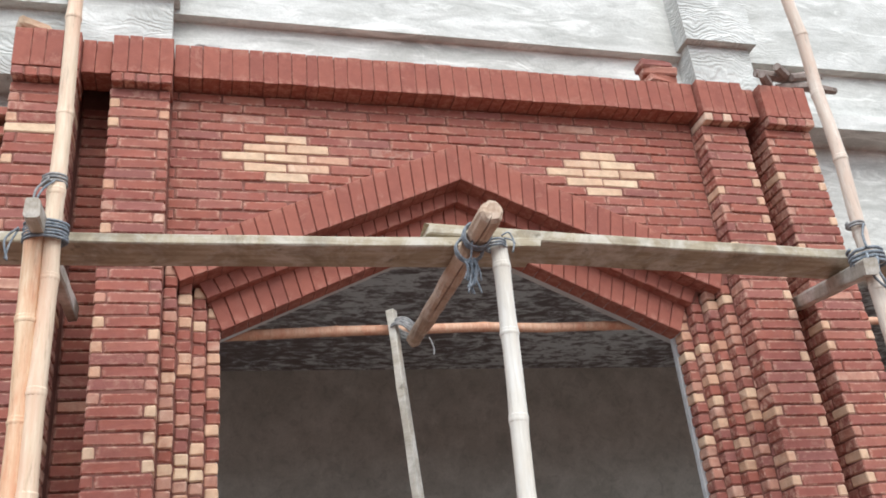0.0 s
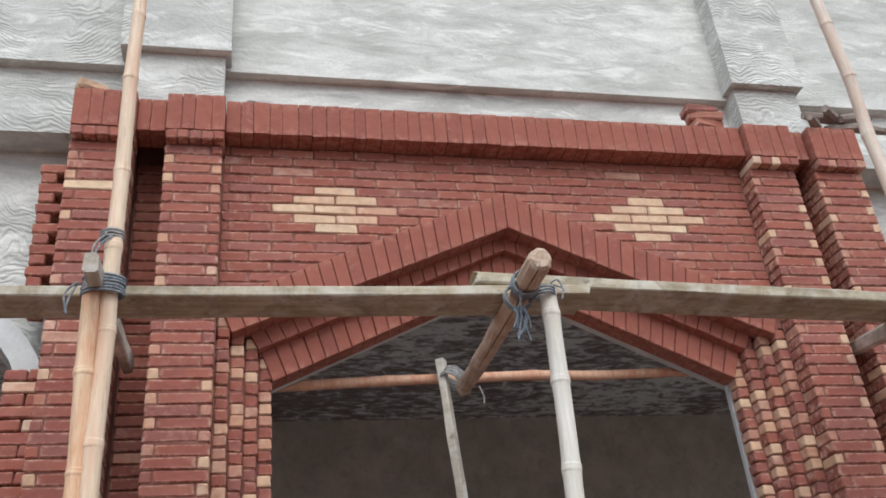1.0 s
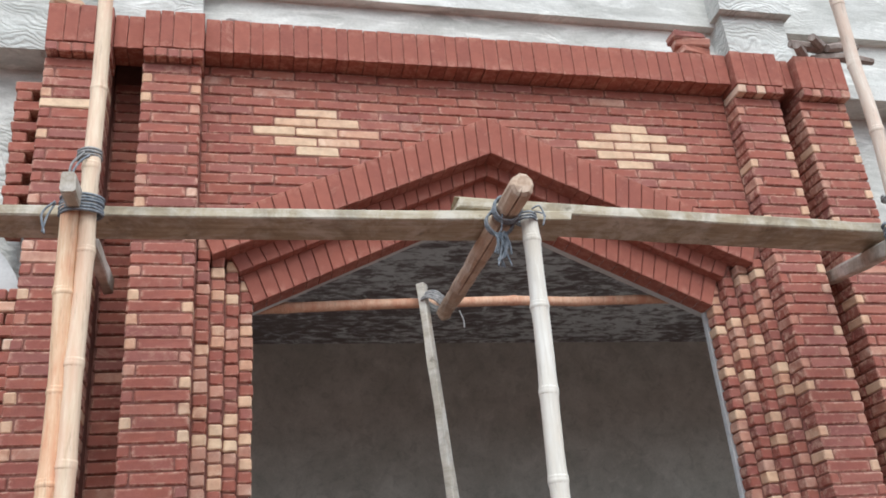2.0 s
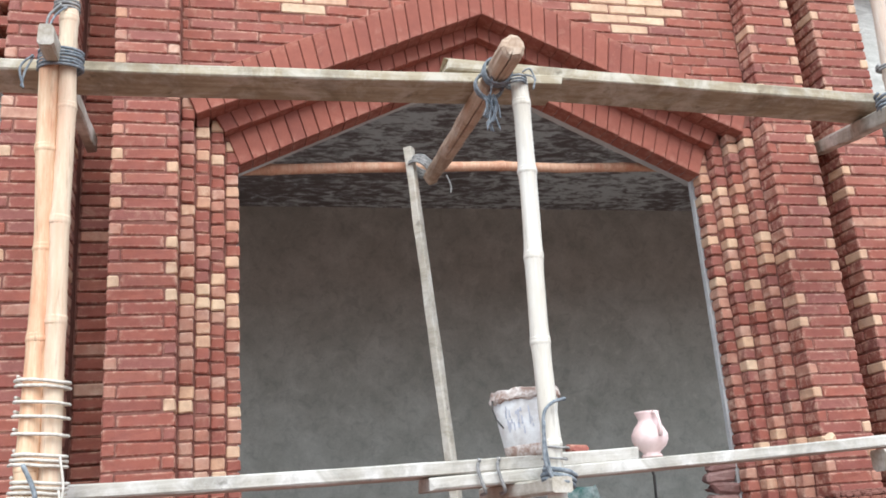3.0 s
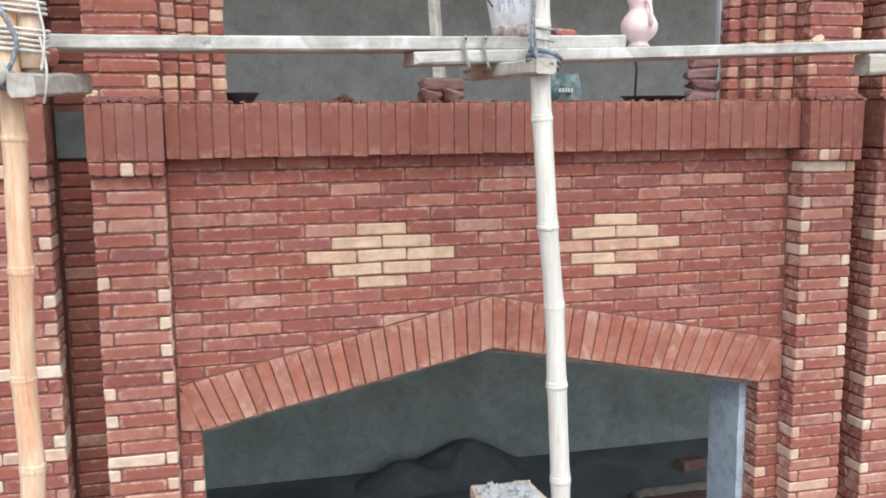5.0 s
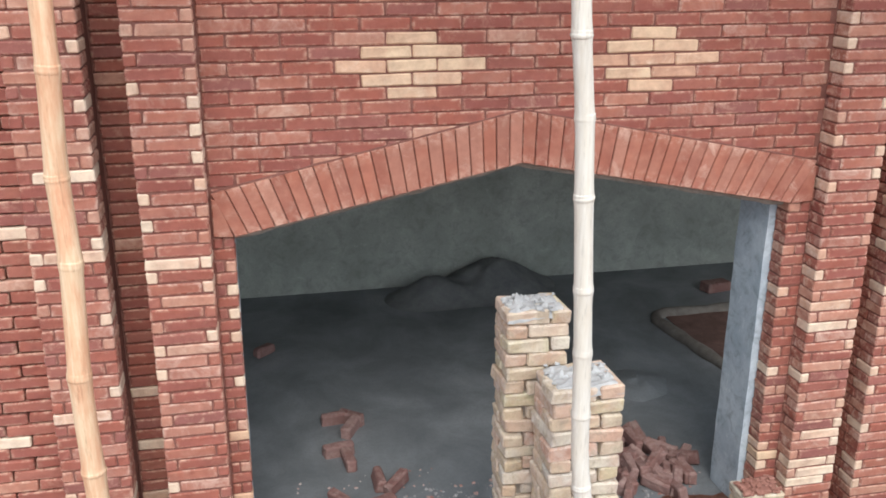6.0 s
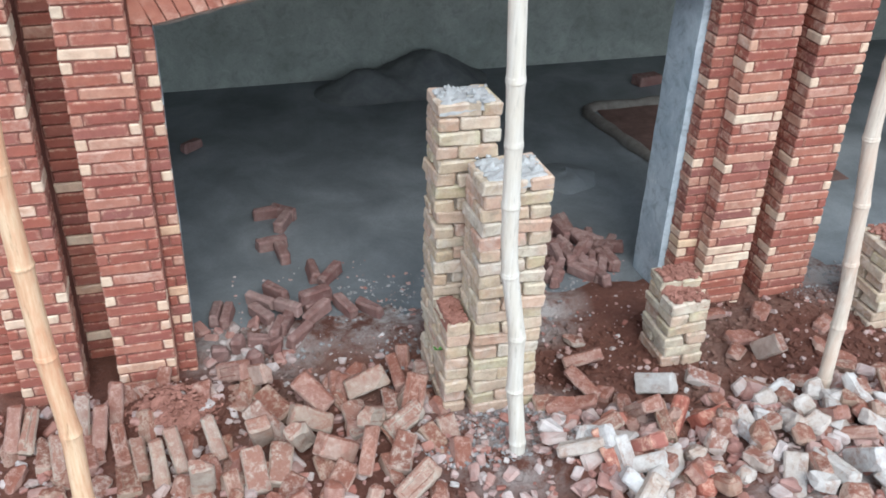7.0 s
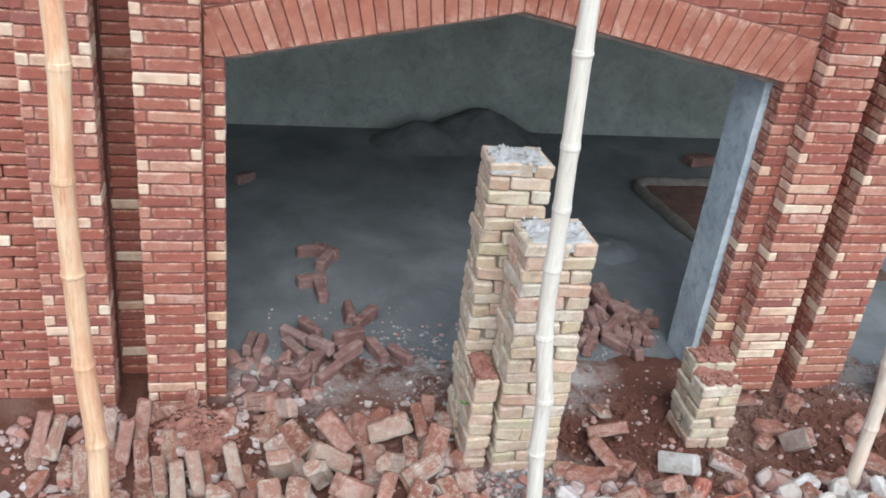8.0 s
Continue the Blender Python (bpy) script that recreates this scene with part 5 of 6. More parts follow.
    # broken pale rubble heap on the yard side
    for k in range(130):
        x = 0.95 + 2.6 * g.random()
        y = -1.12 - 0.9 * g.random()
        size = (0.225 if g.random() < 0.25 else g.uniform(0.08, 0.15), g.uniform(0.08, 0.108), 0.07)
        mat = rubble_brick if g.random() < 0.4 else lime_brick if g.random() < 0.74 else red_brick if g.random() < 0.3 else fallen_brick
        loose_brick((x, y, rest(x, y) + 0.03 + 0.06 * g.random()), (g.uniform(-40, 40), g.uniform(-40, 40), g.uniform(0, 180)), size, mat, "broken lime-stained brick in the heap", "rubble heap")
    # scattered pieces on the red soil
    for k in range(26):
        x = 0.98 + 2.2 * g.random()
        y = -0.2 - 0.85 * g.random()
        if 1.65 < x < 2.2 and y > -0.75:
            continue
        size = (g.uniform(0.07, 0.2), 0.1, 0.06)
        loose_brick((x, y, rest(x, y) + 0.025), (g.uniform(-15, 15), g.uniform(-15, 15), g.uniform(0, 180)), size, fallen_brick if g.random() < 0.6 else rubble_brick, "brick fragment lying on red soil", "scattered fragments")
    # heap just inside the opening
    for x, y, z, a in (
            (0.04, 0.89, 0.04, -89),
            (0.14, 0.81, 0.05, 46),
            (-0.22, 0.64, 0.07, -58),
            (-0.17, 0.42, 0.08, -49),
            (-0.01, 0.44, 0.13, 21),
            (0.01, 0.46, 0.07, 33),
            (-0.01, 0.36, 0.05, 37),
            (-0.26, 0.21, 0.07, 70),
            (-0.14, 0.15, 0.04, 46),
            (-0.34, 0.14, 0.03, -11),
            (-0.32, 0.6, 0.04, -43),
            (0.17, 0.4, 0.04, -66),
            (0.31, 0.34, 0.04, -59),
            (-0.59, 0.51, 0.04, 77),
            (-0.53, 0.48, 0.04, 77),
            (-0.33, 0.42, 0.05, -60),
            (-0.2, 0.29, 0.05, -115),
    ):
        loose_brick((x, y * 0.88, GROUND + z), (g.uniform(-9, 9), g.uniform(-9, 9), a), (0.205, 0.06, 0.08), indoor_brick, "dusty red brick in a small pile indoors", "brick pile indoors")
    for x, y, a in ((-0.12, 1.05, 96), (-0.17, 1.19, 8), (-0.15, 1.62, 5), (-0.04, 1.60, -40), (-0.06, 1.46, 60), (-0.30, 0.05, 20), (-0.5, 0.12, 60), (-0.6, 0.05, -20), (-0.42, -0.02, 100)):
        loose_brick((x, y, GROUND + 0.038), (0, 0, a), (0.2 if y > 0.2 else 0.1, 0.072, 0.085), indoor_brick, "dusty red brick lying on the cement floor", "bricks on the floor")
    for k in range(46):
        a, r = g.uniform(0, 6.28), math.sqrt(g.random())
        x, y = 1.72 + 0.37 * r * math.cos(a), 0.64 + 0.38 * r * math.sin(a)
        z = GROUND + 0.045 + (0.06 if r < 0.5 else 0) * g.random()
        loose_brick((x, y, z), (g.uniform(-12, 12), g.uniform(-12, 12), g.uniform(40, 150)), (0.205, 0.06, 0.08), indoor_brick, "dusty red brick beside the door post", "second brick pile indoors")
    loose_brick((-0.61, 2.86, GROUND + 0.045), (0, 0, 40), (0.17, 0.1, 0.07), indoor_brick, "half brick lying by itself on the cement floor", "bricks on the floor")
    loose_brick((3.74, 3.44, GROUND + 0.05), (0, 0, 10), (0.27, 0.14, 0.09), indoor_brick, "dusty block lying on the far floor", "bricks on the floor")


rubble_bricks()


def dust_mound():
    """A crumbly heap of red brick dust spilt over the leaning bricks."""
    g = random.Random(64)
    verts, faces = [], []
    n = 30
    for j in range(n + 1):
        for i in range(n + 1):
            u, v = 2 * i / n - 1, 2 * j / n - 1
            r = math.hypot(u, v)
            h = 0.13 * max(0.0, 1 - r * r) ** 1.2 * (1 + 0.5 * noise.noise((u * 3, v * 3, 1))) + 0.022 * noise.noise((u * 9, v * 9, 4)) + 0.012 * g.random()
            verts.append((-0.86 + 0.25 * u, -0.42 + 0.19 * v, h - 0.05 - 0.1 * max(0.0, r - 0.75)))
    faces = [(j * (n + 1) + i, j * (n + 1) + i + 1, (j + 1) * (n + 1) + i + 1, (j + 1) * (n + 1) + i) for j in range(n) for i in range(n)]
    for k in range(420):
        a, r = g.uniform(0, 6.28), math.sqrt(g.random()) * 0.95
        s = g.uniform(0.006, 0.022)
        v, f = rounded_box(s * 1.4, s, s * 0.8, s * 0.25, s * 0.2, k)
        x, y = -0.86 + 0.25 * r * math.cos(a), -0.42 + 0.19 * r * math.sin(a)
        z = -0.04 + 0.13 * (1 - r * r) ** 1.2 + g.uniform(0, 0.02)
        m = len(verts)
        verts += [(q[0] + x, q[1] + y, q[2] + z) for q in v]
        faces += [tuple(i + m for i in q) for q in f]
    tagged(new("brick_dust_heap", mesh_of("brick_dust_heap", verts, faces, brick_dust)), "crumbly heap of red brick dust over old bricks", "dust", kind="stuff")


dust_mound()


def chips():
    """Brick chips, mortar lumps and gravel too many to count."""
    g = random.Random(99)
    verts, faces = [], []
    spots = [(-2.2, 0.9, -1.95, -0.12, 1500, 0.012, 0.06), (0.9, 3.4, -1.2, -0.12, 520, 0.006, 0.032), (0.9, 3.9, -1.95, -0.95, 1100, 0.02, 0.085), (-0.5, 0.5, -0.15, 0.9, 220, 0.005, 0.016), (0.3, 0.75, 0.0, 0.7, 120, 0.006, 0.022), (-0.7, -0.15, -0.08, 0.35, 90, 0.012, 0.075), (1.0, 2.1, -0.2, 0.9, 150, 0.006, 0.022), (0.35, 1.1, -1.1, -0.7, 200, 0.01, 0.035)]
    for x0, x1, y0, y1, count, lo, hi in spots:
        for k in range(count):
            x, y = g.uniform(x0, x1), g.uniform(y0, y1)
            s = lo + (hi - lo) * g.random() ** 2.5
            v, f = rounded_box(s * g.uniform(0.9, 1.7), s * g.uniform(0.8, 1.2), s * g.uniform(0.5, 0.9), s * 0.18, s * 0.16, k)
            m = pose(x, y, rest(x, y) + s * 0.25, g.uniform(-30, 30), g.uniform(-30, 30), g.uniform(0, 360))
            n = len(verts)
            verts += [tuple(m @ Vector(p)) for p in v]
            faces += [tuple(i + n for i in q) for q in f]
    me = bpy.data.meshes.new("rubble_chips")
    me.from_pydata(verts, [], faces)
    me.materials.append(rubble_chips)
    tagged(new("rubble_chips", me), "brick chips and mortar lumps littering the ground", "rubble", kind="stuff")


chips()


def clods():
    """Clods of red soil and brick dust."""
    g = random.Random(61)
    verts, faces = [], []
    for x0, x1, y0, y1, count in ((0.95, 3.3, -1.3, -0.1, 3200), (-1.15, -0.5, -0.65, -0.15, 900), (-0.6, -0.2, -0.5, -0.1, 200), (-0.6, 1.0, -0.6, 0.3, 700), (0.3, 1.1, -1.3, -0.75, 250)):
        for k in range(count):
            x, y = g.uniform(x0, x1), g.uniform(y0, y1)
            s = 0.006 + 0.03 * g.random() ** 3
            v, f = rounded_box(s * g.uniform(0.9, 1.7), s, s * g.uniform(0.5, 0.9), s * 0.24, s * 0.2, k)
            m = pose(x, y, rest(x, y) + s * 0.2, g.uniform(-40, 40), g.uniform(-40, 40), g.uniform(0, 360))
            n = len(verts)
            verts += [tuple(m @ Vector(p)) for p in v]
            faces += [tuple(i + n for i in q) for q in f]
    me = bpy.data.meshes.new("soil_clods")
    me.from_pydata(verts, [], faces)
    me.materials.append(soil)
    tagged(new("soil_clods", me), "dark red clods of soil and brick dust", "soil", kind="stuff")


clods()


def lime_grit():
    """Pale mortar grit dropped round the piers and indoors."""
    g = random.Random(67)
    verts, faces = [], []
    for cx, cy, rx, ry, count in ((0.72, -0.95, 0.42, 0.22, 900), (0.40, -0.25, 0.2, 0.3, 260), (0.32, 0.42, 0.3, 0.25, 300), (1.25, 0.2, 0.5, 0.35, 200), (-0.15, 0.15, 0.4, 0.2, 260), (3.4, -0.1, 0.5, 0.25, 300)):
        for k in range(count):
            a, r = g.uniform(0, 6.28), math.sqrt(g.random())
            x, y = cx + rx * r * math.cos(a), cy + ry * r * math.sin(a)
            s = 0.003 + 0.016 * g.random() ** 3
            v, f = rounded_box(s * 1.4, s, s * 0.8, s * 0.22, s * 0.2, k)
            m = pose(x, y, rest(x, y) + s * 0.3, g.uniform(-40, 40), g.uniform(-40, 40), g.uniform(0, 360))
            n = len(verts)
            verts += [tuple(m @ Vector(p)) for p in v]
            faces += [tuple(i + n for i in q) for q in f]
    me = bpy.data.meshes.new("mortar_grit")
    me.from_pydata(verts, [], faces)
    me.materials.append(grit_grey)
    tagged(new("mortar_grit", me), "pale mortar grit scattered round the piers", "mortar", kind="stuff")


lime_grit()


def sand_heap():
    verts, faces = [], []
    n, m = 60, 26
    for j in range(m + 1):
        for i in range(n + 1):
            x, y = 0.3 + 2.6 * i / n, 3.2 + 0.95 * j / m
            h = 0.31 * math.exp(-((x - 1.66) / 0.42) ** 2 - ((y - 4.0) / 0.36) ** 2) + 0.19 * math.exp(-((x - 0.95) / 0.32) ** 2 - ((y - 3.8) / 0.26) ** 2)
            h = max(0.0, h - 0.02) * 1.07
            h *= 1 + 0.35 * noise.noise((x * 3, y * 3, 0)) + 0.15 * noise.noise((x * 9, y * 9, 1))
            verts.append((x, y, GROUND - 0.015 + h))
    faces = [(j * (n + 1) + i, j * (n + 1) + i + 1, (j + 1) * (n + 1) + i + 1, (j + 1) * (n + 1) + i) for j in range(m) for i in range(n)]
    k = len(verts)
    verts += [(0.3, 3.2, GROUND - 0.05), (2.9, 3.2, GROUND - 0.05), (2.9, 4.15, GROUND - 0.05), (0.3, 4.15, GROUND - 0.05)]
    faces.append((k, k + 1, k + 2, k + 3))
    tagged(new("sand_heap", mesh_of("sand_heap", verts, faces, sand, True)), "heap of grey sand against the back wall", "sand", kind="stuff")
    # low cement kerb round a pit of red soil
    bends = [(3.10 - 0.019 * k, 1.2 + 0.125 * k) for k in range(14)] + [(2.90, 2.93)] + [(3.0 + 0.138 * k, 2.97) for k in range(11)]
    kerb = sweep([(x + 0.02 * noise.noise((x * 3, y * 3, 2)), y + 0.02 * noise.noise((x * 3, y * 3, 8)), GROUND + 0.01) for x, y in bends], [0.058 + 0.02 * noise.noise((x * 4, y * 4, 5)) for x, y in bends], 10)
    structure("trim_pit_kerb", "low cement kerb round a pit in the floor", *kerb, kerb_cement, True)
    structure("floor_pit", "red soil filling inside the kerb", *box(2.98, 4.4, 1.2, 2.92, GROUND - 0.05, GROUND + 0.012), pit_soil)
    mound = spun([(0.30, -0.02), (0.25, 0.004), (0.20, 0.022), (0.15, 0.036), (0.1, 0.05), (0.05, 0.058), (0.0, 0.06)], 24)
    mound = ([(x * (1 + 0.3 * noise.noise((x * 5, y * 5, 2))), y * (1 + 0.3 * noise.noise((x * 5, y * 5, 6))), z * (1 + 0.7 * noise.noise((x * 14, y * 14, 3)))) for x, y, z in mound[0]], mound[1])
    ob = new("cement_mound", mesh_of("cement_mound", *mound, screed, True))
    ob.location = (2.19, 1.73, GROUND)
    tagged(ob, "small mound of grey cement on the floor", "cement", kind="stuff")


sand_heap()


def weed():
    ob = empty("weed", (0.47, -0.62, GROUND + 0.38))
    g = random.Random(2)
    for k in range(7):
        a, l = g.uniform(0, 6.28), g.uniform(0.02, 0.045)
        d = Vector((math.cos(a), math.sin(a), 0.5)) * l
        s = Vector((-math.sin(a), math.cos(a), 0)) * l * 0.3
        vs = [tuple(p) for p in (Vector((0, 0, 0)), d * 0.5 + s, d, d * 0.5 - s, d * 0.5 + Vector((0, 0, -0.002)))]
        child("leaf", mesh_of("leaf", vs, [(0, 1, 2, 3), (0, 4, 1), (1, 4, 2), (2, 4, 3), (3, 4, 0)], weed_green), ob)
    tagged(ob, "tiny green weed growing from the brick pier", "weed")


weed()


def ledge_droppings():
    """Red mortar crumbs along the tops of the pier bands and the sill ends."""
    g = random.Random(55)
    verts, faces = [], []
    for x0, x1, y0, y1, count in [(a, b, -0.15, FACE, 130) for a, b in PIERS] + [(PIERS[1][1], OPEN_L, -0.08, 0.1, 90), (OPEN_R, PIERS[2][0], -0.08, 0.1, 90), (PIERS[1][1], PIERS[2][0], -0.03, 0.2, 160)]:
        for k in range(count):
            s = g.uniform(0.006, 0.02)
            v, f = rounded_box(s * 1.6, s, s * 0.9, s * 0.2, s * 0.2, k)
            x, y = g.uniform(x0, x1), y1 - (y1 - y0) * g.random() ** 1.6
            z = SILL + 0.003 + (0.022 * (y - y0) / (y1 - y0) if count == 130 else 0.0)
            n = len(verts)
            verts += [(p[0] + x, p[1] + y, p[2] + z) for p in v]
            faces += [tuple(i + n for i in q) for q in f]
    tagged(new("mortar_droppings", mesh_of("mortar_droppings", verts, faces, mortar)), "reddish mortar droppings along the brick ledges", "mortar", kind="stuff")


ledge_droppings()


# ---- brickwork ----
COURSE = 0.0616


def pick(pale_share):
    return rng.choice((cream_brick, worn_brick)) if rng.random() < pale_share else red_brick


def pier_bricks(i, z0, z1, name, label, shared):
    """A pier: each course one stretcher and one header closer, changing ends."""
    x0, x1 = PIERS[i]
    ob = empty(name, (0, 0, 0))
    n = round((z1 - z0) / COURSE)
    h = (z1 - z0) / n
    small = 0.058
    for c in range(n):
        a, b = z0 + h * c, z0 + h * (c + 1)
        left = (c % 2 == 0)
        whole = rng.random()
        dice = rng.random()
        head = (cream_brick if z1 < 3.1 else blush_brick) if dice < (0.40 if z1 < 3.1 else 0.36) else worn_brick if dice < (0.68 if z1 < 3.1 else 0.72) else red_brick
        long_mat = (cream_brick if z1 < 3.1 else pale_brick) if whole < shared else worn_brick if whole < shared * 2.2 else dusty_brick if z1 < 3.1 and rng.random() < 0.4 else red_brick
        cut = x0 + small if left else x1 - small
        if i > 1:
            # the side that faces the opening shows two bricks in its depth
            lay(ob, x0, cut, FACE, FACE + 0.105 + (0.03 if left else 0.0), a, b, head if left else long_mat)
            lay(ob, x0, x0 + 0.1, FACE + 0.108 + (0.03 if left else 0.0), 0.125, a, b, red_brick)
        else:
            lay(ob, x0, cut, FACE, 0.06, a, b, head if left else long_mat)
        lay(ob, cut, x1, FACE, 0.06, a, b, long_mat if left else head)
    return tagged(ob, label, "pier", "brick piers", "structure")


def recess_bricks(x0, x1, y, z0, z1, name, label):
    ob = empty(name)
    n = round((z1 - z0) / COURSE)
    h = (z1 - z0) / n
    for c in range(n):
        off = 0.05 if c % 2 else 0.0
        lay(ob, x0 - 0.01 + off * 0.1, x1 + 0.01, y, y + 0.055, z0 + h * c, z0 + h * (c + 1), cream_brick if z1 < 3.2 and c < 22 and c % 5 == 3 else worn_brick if rng.random() < 0.05 else red_brick)
    return tagged(ob, label, "brickwork", kind="structure")


def panel_bricks(name, label, z_top, z_bottom, above, motif, phase, z_ref, course, shrink, long_side):
    """Running bond between the inner piers, above the ring, with two pale lozenges."""
    ob = empty(name)
    x_lo, x_hi = PIERS[1][1], PIERS[2][0]
    first = math.floor((z_ref - z_top) / course)
    c = first
    while z_ref - course * (c + 1) > z_bottom - 0.001 or z_ref - course * c > z_bottom + 0.02:
        zt, zb = z_ref - course * c, z_ref - course * (c + 1)
        if zb < z_bottom:
            break
        if zt > z_top + 0.03:
            c += 1
            continue
        x = x_lo - long_side + phase + (long_side / 2 if c % 2 else 0.0)
        while x < x_lo - long_side + 0.03:
            x += long_side
        while x < x_hi - 0.02:
            a, b = max(x, x_lo), min(x + long_side, x_hi)
            if b - a > 0.03 and max(zt - above(a), zt - above(b), zt - above((a + b) / 2)) > 0.0:
                mid = x + long_side / 2
                pale = any(abs(c - r) <= 2 and abs(mid - mx) < {0: 1.5, 1: 1.0, 2: 0.5}[abs(c - r)] * long_side - 0.02 for mx, r in motif)
                lay(ob, a, b, PANEL, PANEL + 0.09, zb, zt, pale_brick if pale else (worn_brick if rng.random() < shrink * 0.22 else dusty_brick if rng.random() < shrink else red_brick), out=0.004)
            x += long_side
        c += 1
    return tagged(ob, label, "brickwork", kind="structure")


def voussoir(parent, quad, y0, y1, material):
    """One ring brick from its four corners in x and z, shrunk for the joint, with chamfered front edges."""
    cx, cz = sum(p[0] for p in quad) / 4, sum(p[1] for p in quad) / 4
    o, f = rng.uniform(-0.003, 0.003), 0.004

    def inset(corners, d):
        c = [Vector(p) for p in corners]
        out = []
        for n, (across, along) in enumerate(((1, 3), (0, 2), (3, 1), (2, 0))):
            out.append(tuple(c[n] + (c[across] - c[n]).normalized() * d + (c[along] - c[n]).normalized() * d))
        return out

    pts = inset(quad, 0.0021)
    inner = inset(pts, f)
    verts = [(x - cx, -f + o, z - cz) for x, z in inner] + [(x - cx, o, z - cz) for x, z in pts] + [(x - cx, y1 - y0, z - cz) for x, z in pts]
    faces = [(0, 1, 2, 3), (11, 10, 9, 8)]
    for i in range(4):
        j = (i + 1) % 4
        faces += [(i, 4 + i, 4 + j, j), (4 + i, 8 + i, 8 + j, 4 + j)]
    child("brick", mesh_of("brick", verts, faces, material), parent, Matrix.Translation((cx, y0, cz)))


def ring(name, label, inner_l, inner_top, inner_r, outer_l, outer_top, outer_r, y0, y1, width, material):
    """A straight-sided pointed ring of bricks on edge."""
    ob = empty(name)
    for a0, a1, b0, b1 in ((inner_l, inner_top, outer_l, outer_top), (inner_r, inner_top, outer_r, outer_top)):
        a0, a1, b0, b1 = Vector(a0), Vector(a1), Vector(b0), Vector(b1)
        n = max(3, round((a1 - a0).length / width))
        for k in range(n):
            s, t = k / n, (k + 1) / n
            q = [a0.lerp(a1, s), a0.lerp(a1, t), b0.lerp(b1, t), b0.lerp(b1, s)]
            voussoir(ob, [(p.x, p.y) for p in q], y0, y1, material if material is soldier_brick else ring_brick)
    if material is not soldier_brick:
        for (ix, iz), (ox, oz), way in ((inner_l, outer_l, 1), (inner_r, outer_r, -1)):
            wedge = [(ox, iz + 0.006), (ix - 0.004 * way, iz), (ox + 0.03 * way, oz - 0.03), (ox, oz - 0.025)]
            voussoir(ob, wedge if way > 0 else [wedge[k] for k in (1, 0, 3, 2)], y0, y1, ring_brick)
    return tagged(ob, label, "arch", kind="structure")


def soldiers(name, label, x0, x1, z0, z1, y0, y1, width, material, heads=()):
    """A row of bricks on end; heads: a course of headers below."""
    ob = empty(name)
    n = max(2, round((x1 - x0) / width))
    cuts = [x0] + [x0 + (x1 - x0) * (k + rng.uniform(-0.12, 0.12)) / n for k in range(1, n)] + [x1]
    for a, b in zip(cuts, cuts[1:]):
        me = brick_mesh(round(b - a - 0.0032, 3), round(y1 - y0, 3), round(z1 - z0 - 0.004, 3), material, 0.003, 0.0012)
        child("brick", me, ob, pose((a + b) / 2, (y0 + y1) / 2 + rng.uniform(-0.002, 0.002), (z0 + z1) / 2 + rng.uniform(-0.003, 0.003), rng.uniform(-0.25, 0.25), rng.uniform(-0.4, 0.4), 0))
    if heads:
        h0, h1, share = heads
        m = max(2, round((x1 - x0) / 0.066))
        for k in range(m):
            a, b = x0 + (x1 - x0) * k / m, x0 + (x1 - x0) * (k + 1) / m
            lay(ob, a, b, y0, y1 - 0.01, h0, h1, pick(share))
    return tagged(ob, label, "brick band", kind="structure")


def jamb_steps(name, label, left):
    """Four narrow steps of half bricks that lead into the upper opening."""
    ob = empty(name)
    tops = [5.50, 5.365, 5.43, 5.34]
    for s in range(4):
        y = 0.0 + (DEEP) * s / 3
        if left:
            a = PIERS[1][1] + STEP * s
            b = a + STEP
            x0, x1 = a - 0.03, b
        else:
            b = PIERS[2][0] - STEP * s
            a = b - STEP
            x0, x1 = a, b + 0.03
        n = round((tops[s] - SILL) / COURSE)
        h = (tops[s] - SILL) / n
        for c in range(n):
            shift = rng.uniform(-0.003, 0.003)
            lay(ob, x0 + shift + (0.03 if left else 0), x1 + shift - (0 if left else 0.03), y, y + 0.085, SILL + h * c, SILL + h * (c + 1), rng.choice((blush_brick, blush_brick, worn_brick, worn_brick, worn_brick, red_brick, red_brick, red_brick, red_brick, red_brick) if rng.random() < 0.9 else (pale_brick, red_brick)), out=0.006)
    return tagged(ob, label, "jamb", kind="structure")


def low_jamb(name, label, x0, x1):
    ob = empty(name)
    z0, z1 = GROUND - 0.05, 1.855
    n = round((z1 - z0) / COURSE)
    h = (z1 - z0) / n
    for c in range(n):
        a, b = z0 + h * c, z0 + h * (c + 1)
        if c % 2:
            lay(ob, x0, x1, PANEL, 0.115, a, b, pale_brick if rng.random() < 0.12 else red_brick)
        else:
            cut = x0 + (x1 - x0) * 0.45 if x0 < 0 else x1 - (x1 - x0) * 0.45
            pale_left = x0 > 0
            share = 0.6
            lay(ob, x0, cut, PANEL, 0.115, a, b, pick(share if pale_left else 0.15))
            lay(ob, cut, x1, PANEL, 0.115, a, b, pick(0.15 if pale_left else share))
    return tagged(ob, label, "jamb", kind="structure")


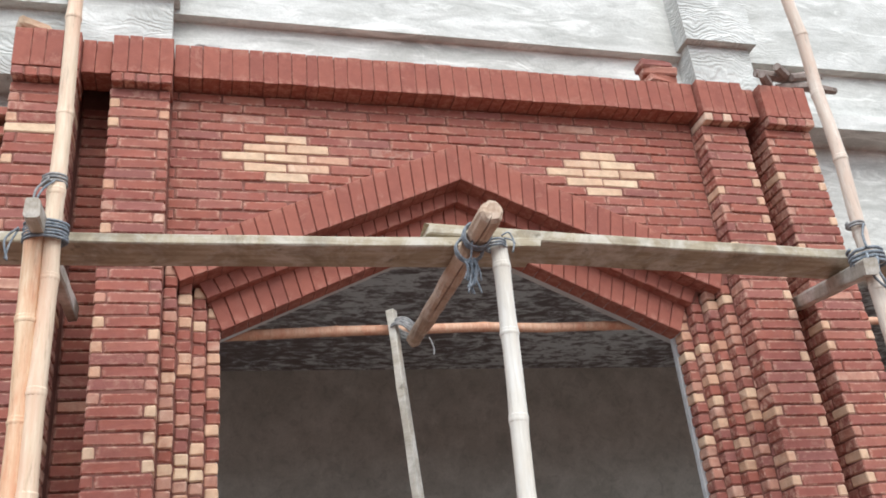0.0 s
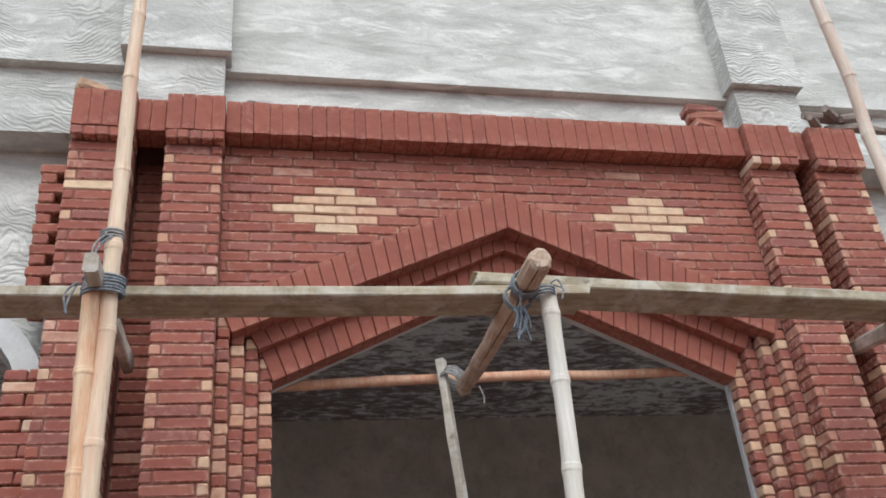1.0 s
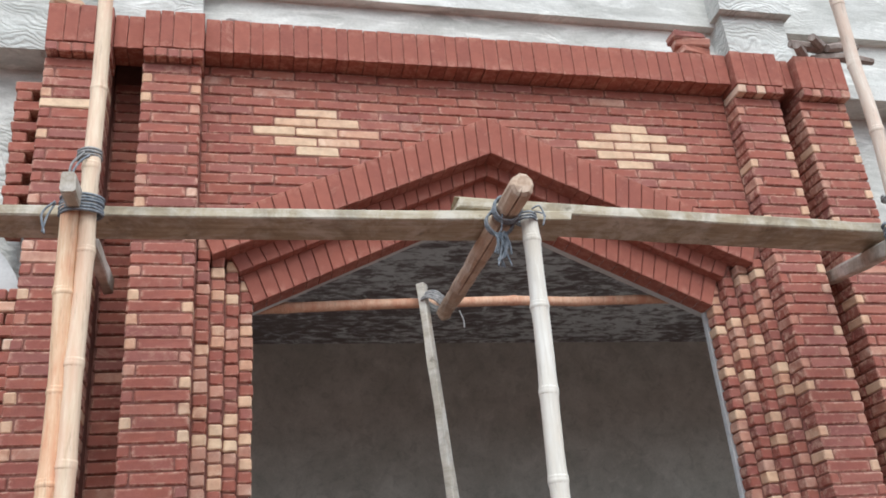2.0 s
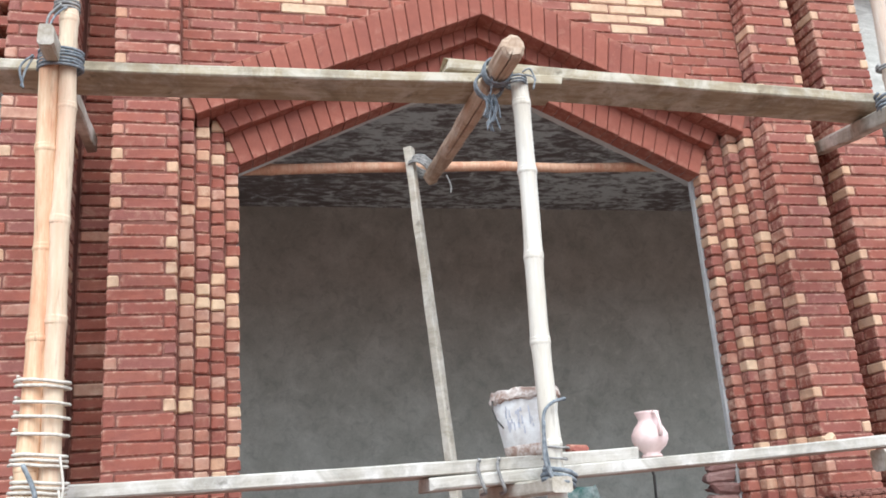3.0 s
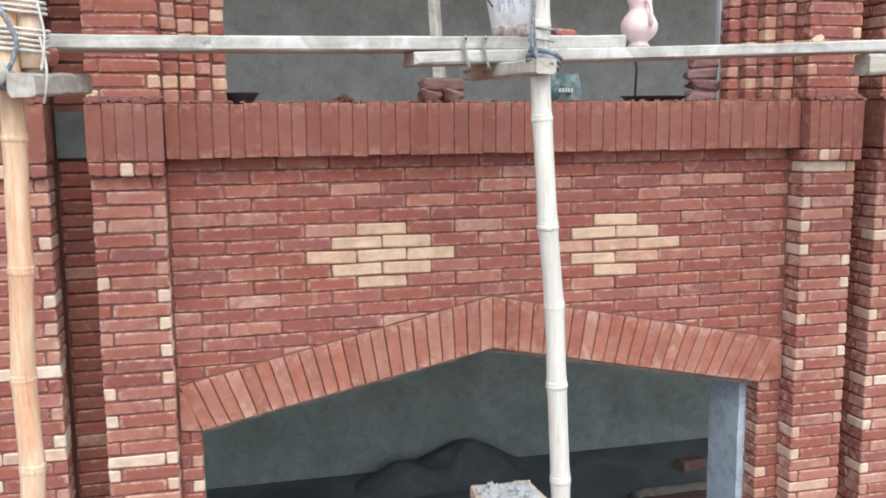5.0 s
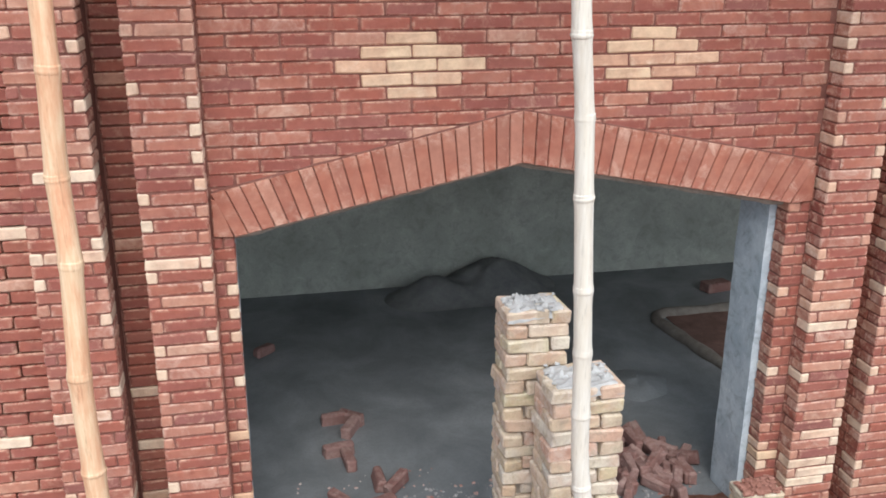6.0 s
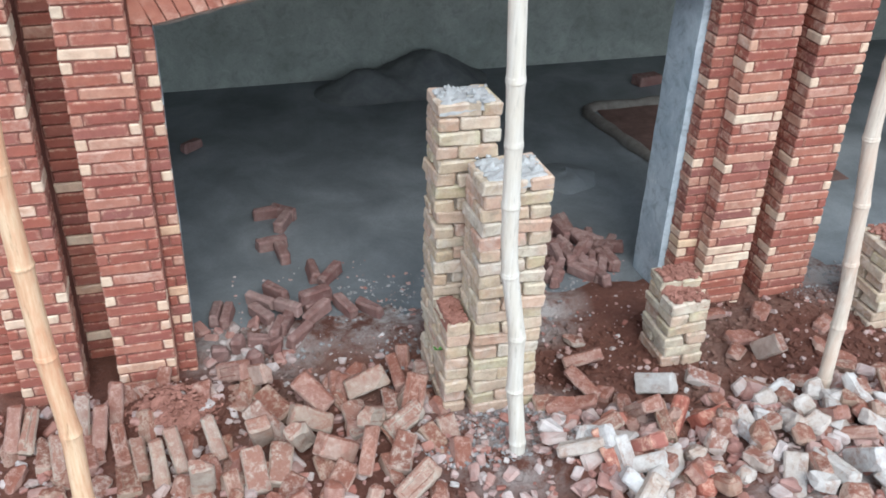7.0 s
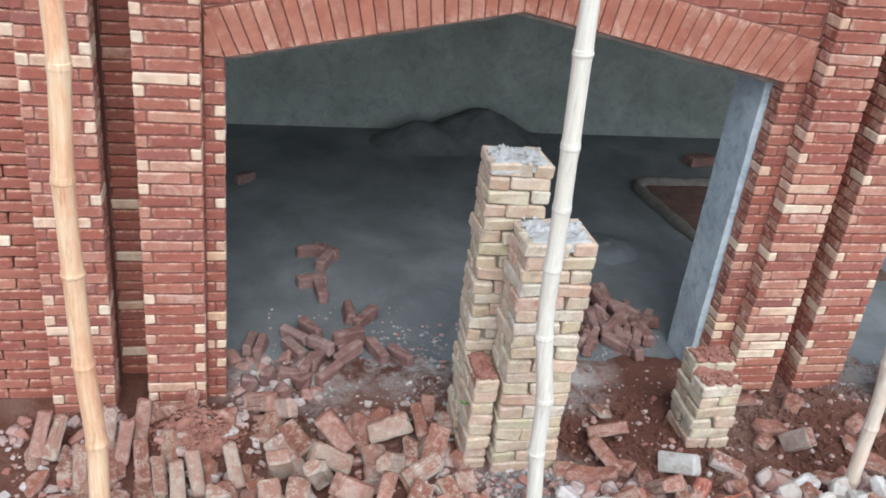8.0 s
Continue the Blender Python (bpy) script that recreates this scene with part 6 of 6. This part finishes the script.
def brickwork():
    words = ("outer", "inner", "inner", "outer")
    for i in range(4):
        pier_bricks(i, SILL, 6.40, "pier_upper_%d" % (i + 1), "%s red brick pier with pale chequer closers" % words[i], 0.008)
        pier_bricks(i, GROUND - 0.06, 3.03, "pier_lower_%d" % (i + 1), "%s red brick pier with pale closers and bands" % words[i], 0.05)
        x0, x1 = PIERS[i]
        soldiers("trim_pier_cap_%d" % (i + 1), "projecting pier cap of red bricks on end", x0 + 0.005, x1 + 0.01, 6.462, 6.705, -0.172, 0.05, 0.078, soldier_brick, (6.40, 6.462, 0.55 if i > 1 else 0.1))
        soldiers("trim_pier_band_%d" % (i + 1), "pier band of red bricks on end at the sill", x0 - 0.003, x1 + 0.003, 3.092, SILL, -0.155, 0.05, 0.066, sill_brick, (3.03, 3.092, 0.3))
    for k, (x0, x1) in enumerate(((PIERS[0][1], PIERS[1][0]), (PIERS[2][1], PIERS[3][0]))):
        recess_bricks(x0, x1, SLOTS[k], GROUND - 0.05, 3.09, "wall_recess_lower_%d" % (k + 1), "deep red brick slot between two piers")
        recess_bricks(x0, x1, SLOTS[k], SILL, 6.48, "wall_recess_upper_%d" % (k + 1), "deep red brick slot between two piers")
        structure("trim_slot_block_%d" % (k + 1), "bare grey concrete showing in the slot", *box(x0 - 0.004, x1 + 0.004, SLOTS[k] - 0.02, SLOTS[k] + 0.01, 3.10, SILL - 0.03), sand)
        soldiers("trim_cornice_%d" % (k + 2), "red soldier bricks between the pier caps", x0 + 0.01, x1 - 0.0, CORNICE, 6.70, -0.115, 0.05, 0.078, soldier_brick)
    soldiers("trim_cornice_1", "projecting cornice of red bricks on end", PIERS[1][1] + 0.012, PIERS[2][0] + 0.002, CORNICE, 6.705, -0.125, 0.05, 0.0775, soldier_brick)
    soldiers("sill", "window sill of red bricks on end", PIERS[1][1] + 0.004, PIERS[2][0] - 0.004, 3.095, SILL, -0.085, 0.26, 0.067, sill_brick)
    panel_bricks("wall_panel_upper", "red brick panel with two pale lozenges", CORNICE, 5.25, outer_ring, ((-0.214, 2), (1.63, 2)), 0.035, 6.239, 0.0608, 0.03, 0.2305)
    panel_bricks("wall_panel_lower", "red brick panel with two pale lozenges", 3.095, 1.95, low_outer, ((0.132, 2), (1.324, 2)), 0.122, 2.784, 0.0632, 0.20, 0.238)
    L, R = PIERS[1][1], PIERS[2][0]
    ring("arch_outer", "outer pointed ring of red bricks on edge", (L + 0.075, 5.335), (MID, 5.992), (R - 0.075, 5.335), (L + 0.004, outer_ring(L)), (MID, 6.229), (R - 0.004, outer_ring(R)), -0.012, 0.10, 0.075, soldier_brick)
    ring("arch_middle", "recessed middle ring of red bricks on edge", (L + 0.21, 5.295), (MID, 5.912), (R - 0.21, 5.295), (L + 0.135, 5.43), (MID, 6.09), (R - 0.135, 5.43), 0.10, 0.19, 0.075, soldier_brick)
    ring("arch_inner", "innermost pointed ring of red bricks on edge", (OPEN_L, 5.145), (MID, 5.755), (OPEN_R, 5.145), (OPEN_L - 0.085, 5.36), (MID, 5.99), (OPEN_R + 0.085, 5.36), DEEP - 0.008, 0.28, 0.075, soldier_brick)
    ring("arch_lower", "shallow pointed arch of worn red bricks on edge", (LOW_L, 1.852), (LOW_MID, 2.142), (LOW_R, 1.852), (L + 0.006, low_outer(L)), (LOW_MID, 2.402), (R - 0.006, low_outer(R)), -0.014, 0.12, 0.066, dusty_brick)
    up, down = [], []
    for k in range(81):
        x = L + 0.01 + (R - L - 0.02) * k / 80
        down.append((x, low_outer(x) - 0.001))
        up.append((x, low_outer(x) + 0.005 + 0.005 * noise.noise((x * 11, 3, 0)) + 0.003 * noise.noise((x * 37, 3, 0))))
    bead = [prism(down + up[::-1], -0.009, 0.03)]
    structure("trim_arch_bead", "uneven reddish mortar bead above the lower arch", *joined(bead), mortar)
    jamb_steps("jamb_left", "stepped brick jamb with scattered pale headers", True)
    jamb_steps("jamb_right", "stepped brick jamb with scattered pale headers", False)
    low_jamb("jamb_low_left", "narrow red brick jamb of the lower opening", L, LOW_L)
    low_jamb("jamb_low_right", "narrow red brick jamb of the lower opening", LOW_R, R)
    # toothed return beyond the outer left pier
    ob = empty("wall_toothing")
    n = 104
    for c in range(n):
        z = GROUND + (6.36 - GROUND) * c / n
        h = (6.36 - GROUND) / n
        if 5.12 < z < 5.45:
            continue
        if z > 5.4:
            if c % 2:
                lay(ob, -1.77, -1.60, 0.05, 0.2, z, z + h, pick(0.1))
            else:
                lay(ob, -1.76, -1.68, 0.05, 0.2, z, z + h, pick(0.1))
        elif z < 2.3:
            cut = -1.75 if c % 2 else -1.86
            lay(ob, -2.06, cut, 0.03, 0.2, z, z + h, pick(0.04))
            lay(ob, cut, -1.60, 0.03, 0.2, z, z + h, pick(0.06))
        elif c % 2:
            lay(ob, -1.79, -1.60, 0.05, 0.2, z, z + h, pick(0.06))
        else:
            lay(ob, -1.79, -1.68, 0.05, 0.2, z, z + h, pick(0.06))
            lay(ob, -1.68, -1.60, 0.05, 0.2, z, z + h, pick(0.06))
    tagged(ob, "toothed red brick edge left for the next bay", "brickwork", kind="structure")


brickwork()
